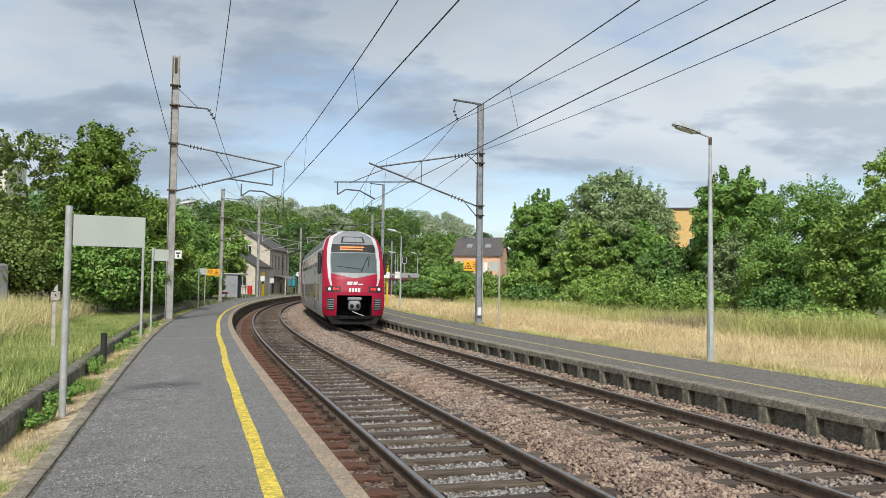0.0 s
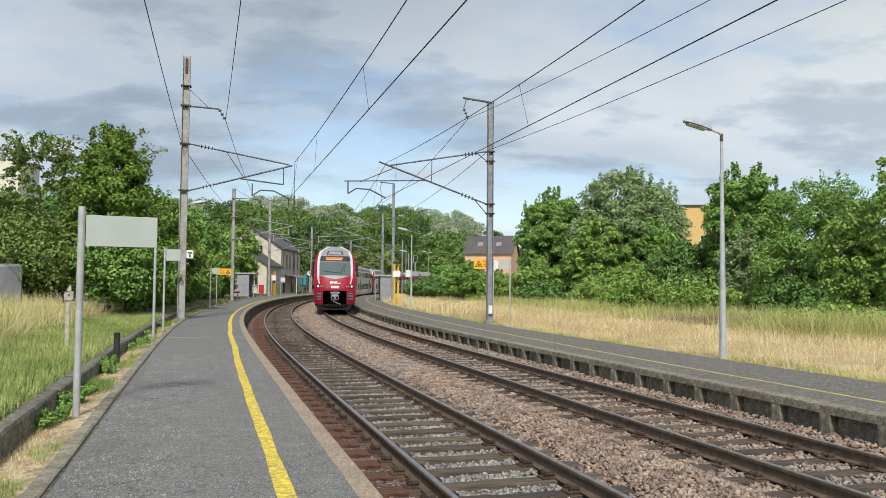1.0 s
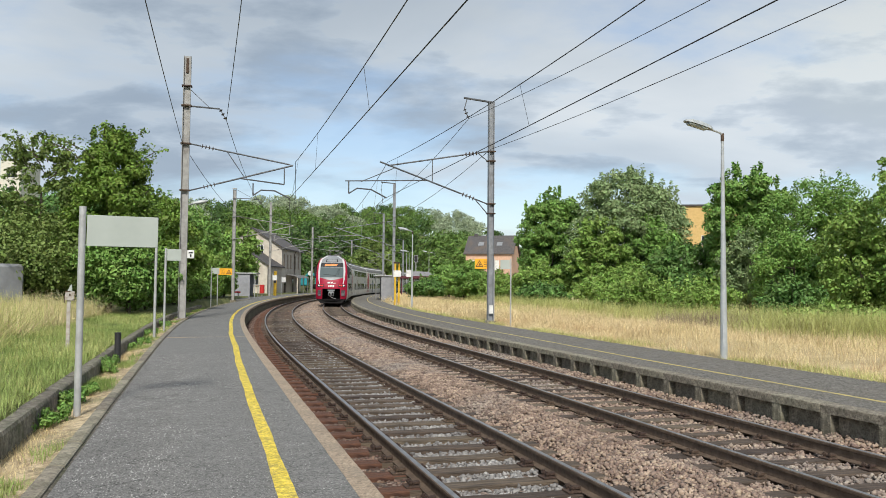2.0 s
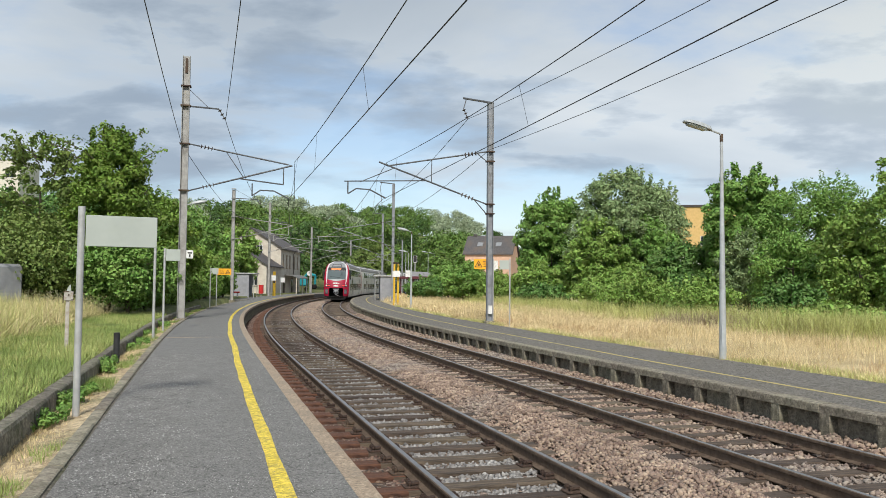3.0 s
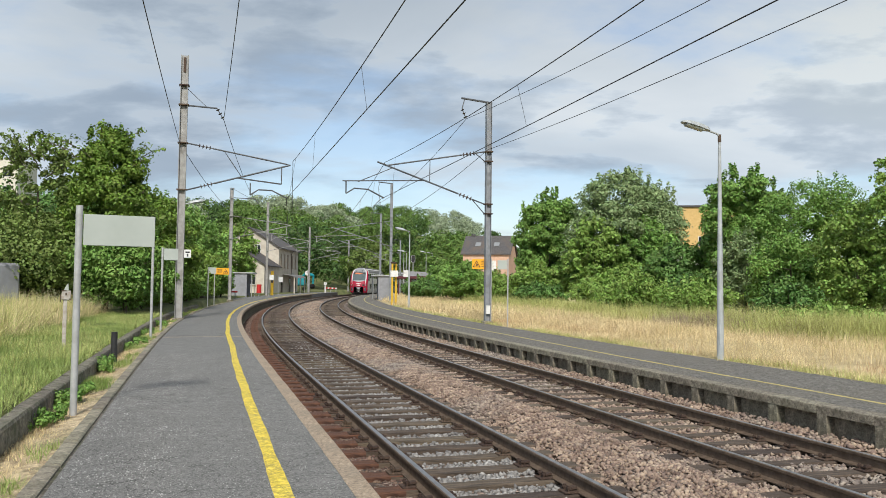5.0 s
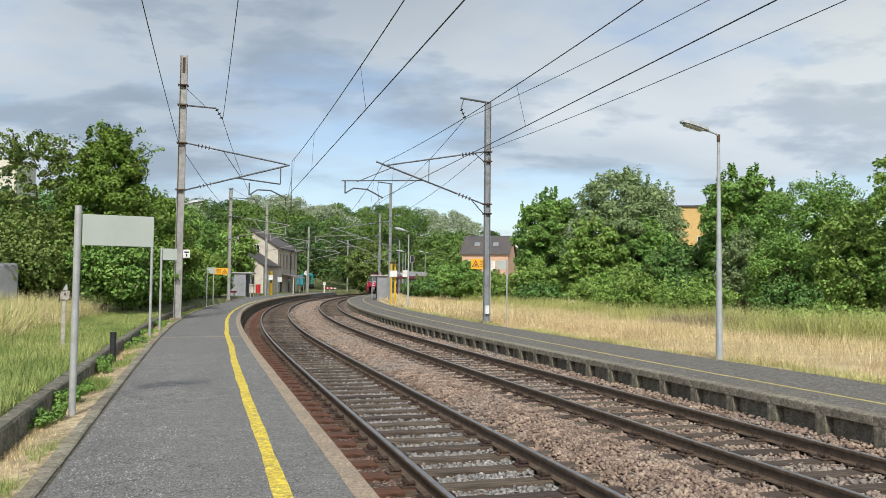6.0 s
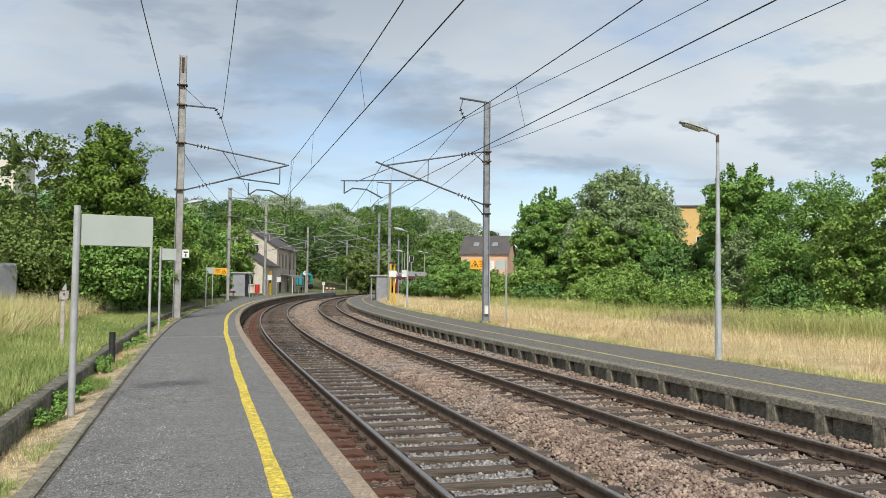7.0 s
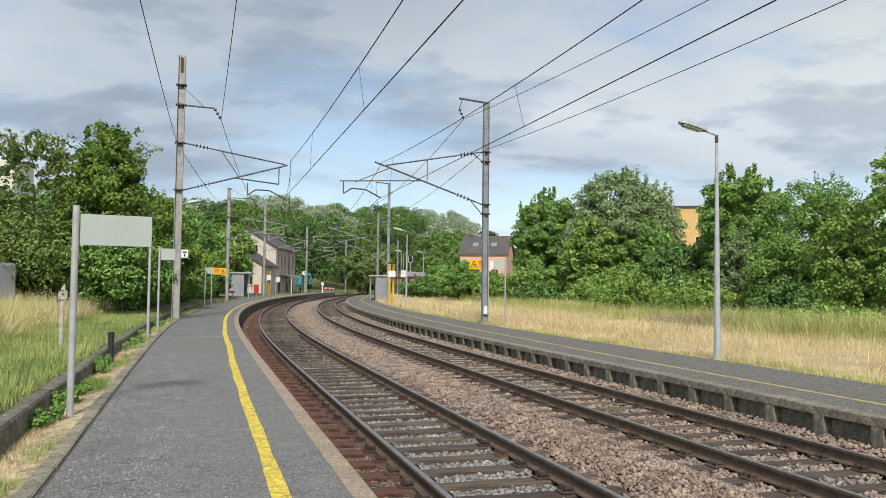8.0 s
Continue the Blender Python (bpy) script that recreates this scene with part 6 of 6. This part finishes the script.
    box(bm, (0, 0.18, 1.0), (0.52, 0.5, 0.42), bevel=0.08)
    cp = part("coupler", bm, TRAIN_GREY, car, "grey automatic coupler")
    bm = bmesh.new()
    box(bm, (0, 0.15, 1.3), (0.62, 0.4, 0.14), bevel=0.04)
    part("coupler_cover", bm, TRAIN_GREY, cp)
    for x in (-0.13, 0.13):
        bm = bmesh.new()
        tube(bm, [(x, -0.12, 0.98), (x, -0.05, 0.98)], 0.09, 10)
        part("coupler_face", bm, DARK, cp)
    bm = bmesh.new()
    tube(bm, [(-0.1, 0.0, 0.75), (0.2, -0.15, 0.62), (0.42, 0.0, 0.55)], 0.018, 6)
    part("hose", bm, TRAIN_WHITE, cp, "pale hose")
    # emblem and fleet digits as plain shapes
    for x0, x1, z0, z1 in ((-0.36, -0.12, 1.92, 2.06), (-0.07, 0.10, 1.92, 2.06), (0.15, 0.36, 1.92, 1.97)):
        part("emblem", face_patch(z0, z1, lambda z: x0 + (z - z0) * 0.3, lambda z: x1 + (z - z0) * 0.3, 2, 4, 0.022), TRAIN_WHITE, car, "white emblem bar")
    for k in range(4):
        x0 = -0.26 + 0.135 * k
        part("digit_bar", face_patch(1.60, 1.77, lambda z: x0, lambda z: x0 + 0.10, 2, 2, 0.022), TRAIN_WHITE, car, "white bar")
    # pantograph on the roof
    for y in (5.5, 6.6):
        for x in (-0.45, 0.45):
            bm = bmesh.new()
            insulator(bm, (x, y, 4.55), (x, y, 4.9), 0.08, 3)
            part("insulator", bm, INSULATOR, car)
    bm = bmesh.new()
    tube(bm, [(0, 6.6, 4.85), (0, 8.0, 4.95), (0, 6.2, 5.02)], 0.035, 6)
    tube(bm, [(-0.75, 6.2, 5.04), (0.75, 6.2, 5.04)], 0.025, 6)
    part("pantograph", bm, DARK, car, "dark folded pantograph")
    return car


END_CAR = build_car(True, "red and pale grey double-deck train end car with cab")
MID_CAR = build_car(False, "pale grey double-deck train middle car with dark windows")
CARS = [(END_CAR, 0, False), (MID_CAR, 1, False)]
for _k, _src, _rev in ((2, END_CAR, True), (3, END_CAR, False), (4, MID_CAR, False), (5, END_CAR, True)):
    CARS.append((copy_thing(_src, Matrix.Identity(4)), _k, _rev))


def tail_at(t):
    return 44.2 + 17.6 * t + 0.2 * t * t


def car_pose(k, t, reverse):
    s = tail_at(t) + k * CAR_STEP + (0.35 if k > 2 else 0)
    a, b = at(s + 4.5, SPACING), at(s + 21.7, SPACING)
    d = (b - a).normalized()
    m = Matrix.Translation(a - d * 4.5) @ Euler((0, 0, math.atan2(-d.x, d.y))).to_matrix().to_4x4()
    return m @ pose(0, CAR_L, 0, 0, 0, 180) if reverse else m


# ---------------- pieces of track, platforms and walls ----------------
sleeper_rows(track_near, 0.0, 11)
sleeper_rows(track_far, SPACING, 12)


def block_mesh(name, outline, length, mat, jitter=0.0, seed=0):
    """A block with that cross-section of (x, z), length along y, edges a little worn."""
    rng = random.Random(seed)
    bm = bmesh.new()
    extrude(bm, outline, Matrix(((1, 0, 0, 0), (0, 0, 1, -length / 2), (0, 1, 0, 0), (0, 0, 0, 1))), length)
    bmesh.ops.recalc_face_normals(bm, faces=bm.faces)
    for v in bm.verts:
        v.co += Vector((rng.uniform(-1, 1), rng.uniform(-1, 1), rng.uniform(-1, 1))) * jitter
    me = bpy.data.meshes.new(name)
    bm.to_mesh(me); bm.free()
    me.materials.append(mat)
    return me


def lay(name, parent, outline, off, z, s0, s1, step, length, mat, jitter=0.004, kinds=4, wobble=0.006):
    mes = [block_mesh(name, outline, length, mat, jitter, k) for k in range(kinds)]
    rng = random.Random(int(off * 100) + int(s0))
    s = s0
    while s < s1:
        piece(name, mes[rng.randrange(kinds)], parent, along(s, off + rng.uniform(-wobble, wobble), z + rng.uniform(-wobble, wobble) * 0.5) @ pose(0, 0, 0, 0, 0, rng.uniform(-.3, .3)))
        s += step


coping_near = base("coping_near", Matrix.Identity(4), "tan concrete coping along the near platform edge", "platform edge", kind="structure")
lay("coping_slab", coping_near, [(0, -0.14), (0.02, -0.14), (0.165, -0.14), (0.175, -0.12), (0.175, -0.012), (0.162, 0.003), (0, 0.003)], -1.862, PLAT_L, 4, 125, 1.0, 0.994, CONCRETE_EDGE, 0.0025, wobble=0.002)
wall_near = base("platform_wall_near", Matrix.Identity(4), "old precast concrete wall of the near platform", "platform wall", kind="structure")
lay("wall_panel", wall_near, [(-0.06, -0.9), (0, -0.9), (0, 0), (-0.06, 0)], -1.80, PLAT_L - 0.142, 4, 125, 1.0, 0.88, CONCRETE_OLD)
lay("wall_post", wall_near, [(-0.08, -0.9), (0.095, -0.9), (0.095, 0), (-0.08, 0)], -1.80, PLAT_L - 0.142, 4.5, 125, 1.0, 0.115, CONCRETE_OLD)

coping_far = base("coping_far", Matrix.Identity(4), "weathered concrete coping along the far platform edge", "platform edge", kind="structure")
lay("coping_slab", coping_far, [(-0.28, -0.12), (-0.24, -0.12), (0, -0.12), (0, 0.003), (-0.265, 0.003), (-0.28, -0.012)], 5.662, PLAT_R, 4, 130, 1.0, 0.994, CONCRETE_OLD, 0.003, wobble=0.003)
wall_far = base("platform_wall_far", Matrix.Identity(4), "old stained precast concrete wall of the far platform", "platform wall", kind="structure")
lay("wall_panel", wall_far, [(0, -0.9), (0.06, -0.9), (0.06, 0), (0, 0)], 5.53, PLAT_R - 0.122, 3.9, 130, 1.0, 0.81, CONCRETE_OLD)
lay("wall_post", wall_far, [(-0.143, -0.9), (0.08, -0.9), (0.08, 0), (-0.143, 0)], 5.53, PLAT_R - 0.122, 4.4, 130, 1.0, 0.185, CONCRETE_OLD)

kerb_near = base("kerb_near", Matrix.Identity(4), "low weathered concrete kerb behind the near platform", "kerb", kind="structure")
lay("kerb_stone", kerb_near, [(-0.13, -0.4), (0, -0.4), (0, -0.004), (-0.02, 0.012), (-0.12, 0.012), (-0.13, -0.004)], -4.024, PLAT_L, 6, 84, 1.0, 0.985, KERB, 0.006)
low_wall = base("low_wall", Matrix.Identity(4), "low mossy concrete wall behind the platform verge", "wall", kind="structure")
lay("wall_block", low_wall, [(-0.17, -0.7), (0, -0.7), (0.01, -0.03), (-0.01, 0), (-0.16, 0), (-0.17, -0.03)], -4.66, 0.54, 6, 60, 1.5, 1.497, MOSSY, 0.012)


def stones(name, mat, label, seed, n, s0, s1, o0, o1, size, height):
    """Crushed stone: angular eight-sided lumps."""
    rng = np.random.default_rng(seed)
    s, o, x, y = scatter(rng, n, s0, s1, o0, o1)
    ok = np.ones(n, bool)
    for c in (0.0, SPACING):
        inside = np.abs(o - c) < 1.29
        ph = (s - 4 + 0.3) % 0.6 - 0.3
        ok &= ~(inside & (np.abs(ph) < 0.105 - 0.03 * rng.random(n)))
        for g in (-GAUGE, GAUGE):
            ok &= np.abs(o - c - g) > 0.075
    s, o, x, y = s[ok], o[ok], x[ok], y[ok]
    n = len(s)
    z = np.interp(o, height[0], height[1]) + rng.uniform(-0.012, 0.018, n)
    octa = np.array([(1, 0, 0), (-1, 0, 0), (0, 1, 0), (0, -1, 0), (0, 0, 1), (0, 0, -1)], float)
    sz = size * rng.uniform(0.55, 1.35, n)
    v = octa[None] * rng.uniform(0.75, 1.15, (n, 6, 1)) + rng.normal(size=(n, 6, 3)) * 0.16
    q = rng.normal(size=(n, 3, 3))
    q, _ = np.linalg.qr(q)
    v = np.einsum("nij,nkj->nki", q, v) * sz[:, None, None] * np.array([1, 1, 0.8])
    v += np.stack([x, y, z], 1)[:, None]
    tri = np.array([(0, 2, 4), (2, 1, 4), (1, 3, 4), (3, 0, 4), (2, 0, 5), (1, 2, 5), (3, 1, 5), (0, 3, 5)])
    f = (np.arange(n)[:, None, None] * 6 + tri[None]).reshape(-1, 3)
    return tagged(new(name, raw_mesh(name, v.reshape(-1, 3), f, mat)), label, "ballast", kind="stuff")


def chips(name, material, label, seed, n, s0, s1, o0, o1, size, z):
    """Aggregate that stands a few millimetres proud of the asphalt."""
    rng = np.random.default_rng(seed)
    s, o, x, y = scatter(rng, n, s0, s1, o0, o1, 1.25)
    c = np.stack([x, y, np.full(n, z)], 1)
    a = rng.uniform(0, 6.28, n)[:, None] + np.array([0, 2.1, 4.2]) + rng.uniform(-.4, .4, (n, 3))
    r = size * rng.uniform(0.5, 1.4, (n, 1)) * rng.uniform(0.7, 1.2, (n, 3))
    low = np.stack([r * np.cos(a), r * np.sin(a), np.full((n, 3), -0.002)], 2)
    top = np.stack([rng.normal(0, .2, n) * size, rng.normal(0, .2, n) * size, r.mean(1) * rng.uniform(0.5, 0.9, n)], 1)[:, None]
    v = np.concatenate([low, top], 1) + c[:, None]
    f = (np.arange(n)[:, None, None] * 4 + np.array([(0, 1, 3), (1, 2, 3), (2, 0, 3)])[None]).reshape(-1, 3)
    return tagged(new(name, raw_mesh(name, v.reshape(-1, 3), f, material)), label, "aggregate", kind="stuff")


chips("asphalt_grit", GRIT, "pale and dark grit proud of the worn asphalt", 51, 26000, 13.5, 27, -3.97, -1.88, 0.0075, PLAT_L - 0.001)
HEAP = ([-1.7, -1.3, 1.2, 1.55, 2.15, 2.5, 4.95, 5.2, 5.5], [-0.30, -0.235, -0.205, -0.12, -0.09, -0.20, -0.20, -0.15, -0.13])
stones("ballast_stones", STONE_GREY, "grey crushed ballast between the rails", 21, 12000, 13, 30, -0.72, 0.72, 0.034, HEAP)
stones("ballast_stones", STONE_RUST, "rust-stained ballast beside the near platform", 22, 8000, 13, 34, -1.70, -0.80, 0.032, HEAP)
stones("ballast_stones", STONE, "reddish crushed ballast between the tracks", 23, 25000, 13, 31, 0.80, 2.95, 0.032, HEAP)
stones("ballast_stones", STONE, "pale brown crushed ballast between the far rails", 24, 10000, 14, 34, 2.98, 4.42, 0.036, HEAP)
stones("ballast_stones", STONE, "reddish crushed ballast beside the far platform", 25, 9000, 13, 38, 4.5, 5.50, 0.040, HEAP)
stones("ballast_stones", STONE, "reddish crushed ballast further along the tracks", 26, 19000, 31, 62, 0.75, 2.98, 0.044, HEAP)
stones("ballast_stones", STONE_GREY, "grey crushed ballast further along the tracks", 27, 8000, 30, 56, -0.72, 0.72, 0.042, HEAP)
stones("ballast_stones", STONE, "grey crushed ballast further along the tracks", 28, 6500, 34, 60, 2.98, 4.42, 0.046, HEAP)
stones("ballast_stones", STONE, "reddish crushed ballast further along the far wall", 29, 4500, 38, 64, 4.5, 5.48, 0.046, HEAP)
stones("ballast_stones", STONE_RUST, "rust-stained ballast further along the near platform", 30, 5000, 34, 60, -1.68, -0.8, 0.042, HEAP)
stones("ballast_stones", STONE, "reddish crushed ballast where the tracks bend away", 36, 9000, 60, 100, 0.8, 2.95, 0.06, HEAP)
stones("ballast_stones", STONE_RUST, "brown crushed ballast where the tracks bend away", 37, 6000, 56, 92, -1.68, 0.72, 0.06, HEAP)


def motions():
    for car, k, reverse in CARS:
        walk(car, [(0.25 * i, car_pose(k, 0.25 * i, reverse)) for i in range(33)])


motions()
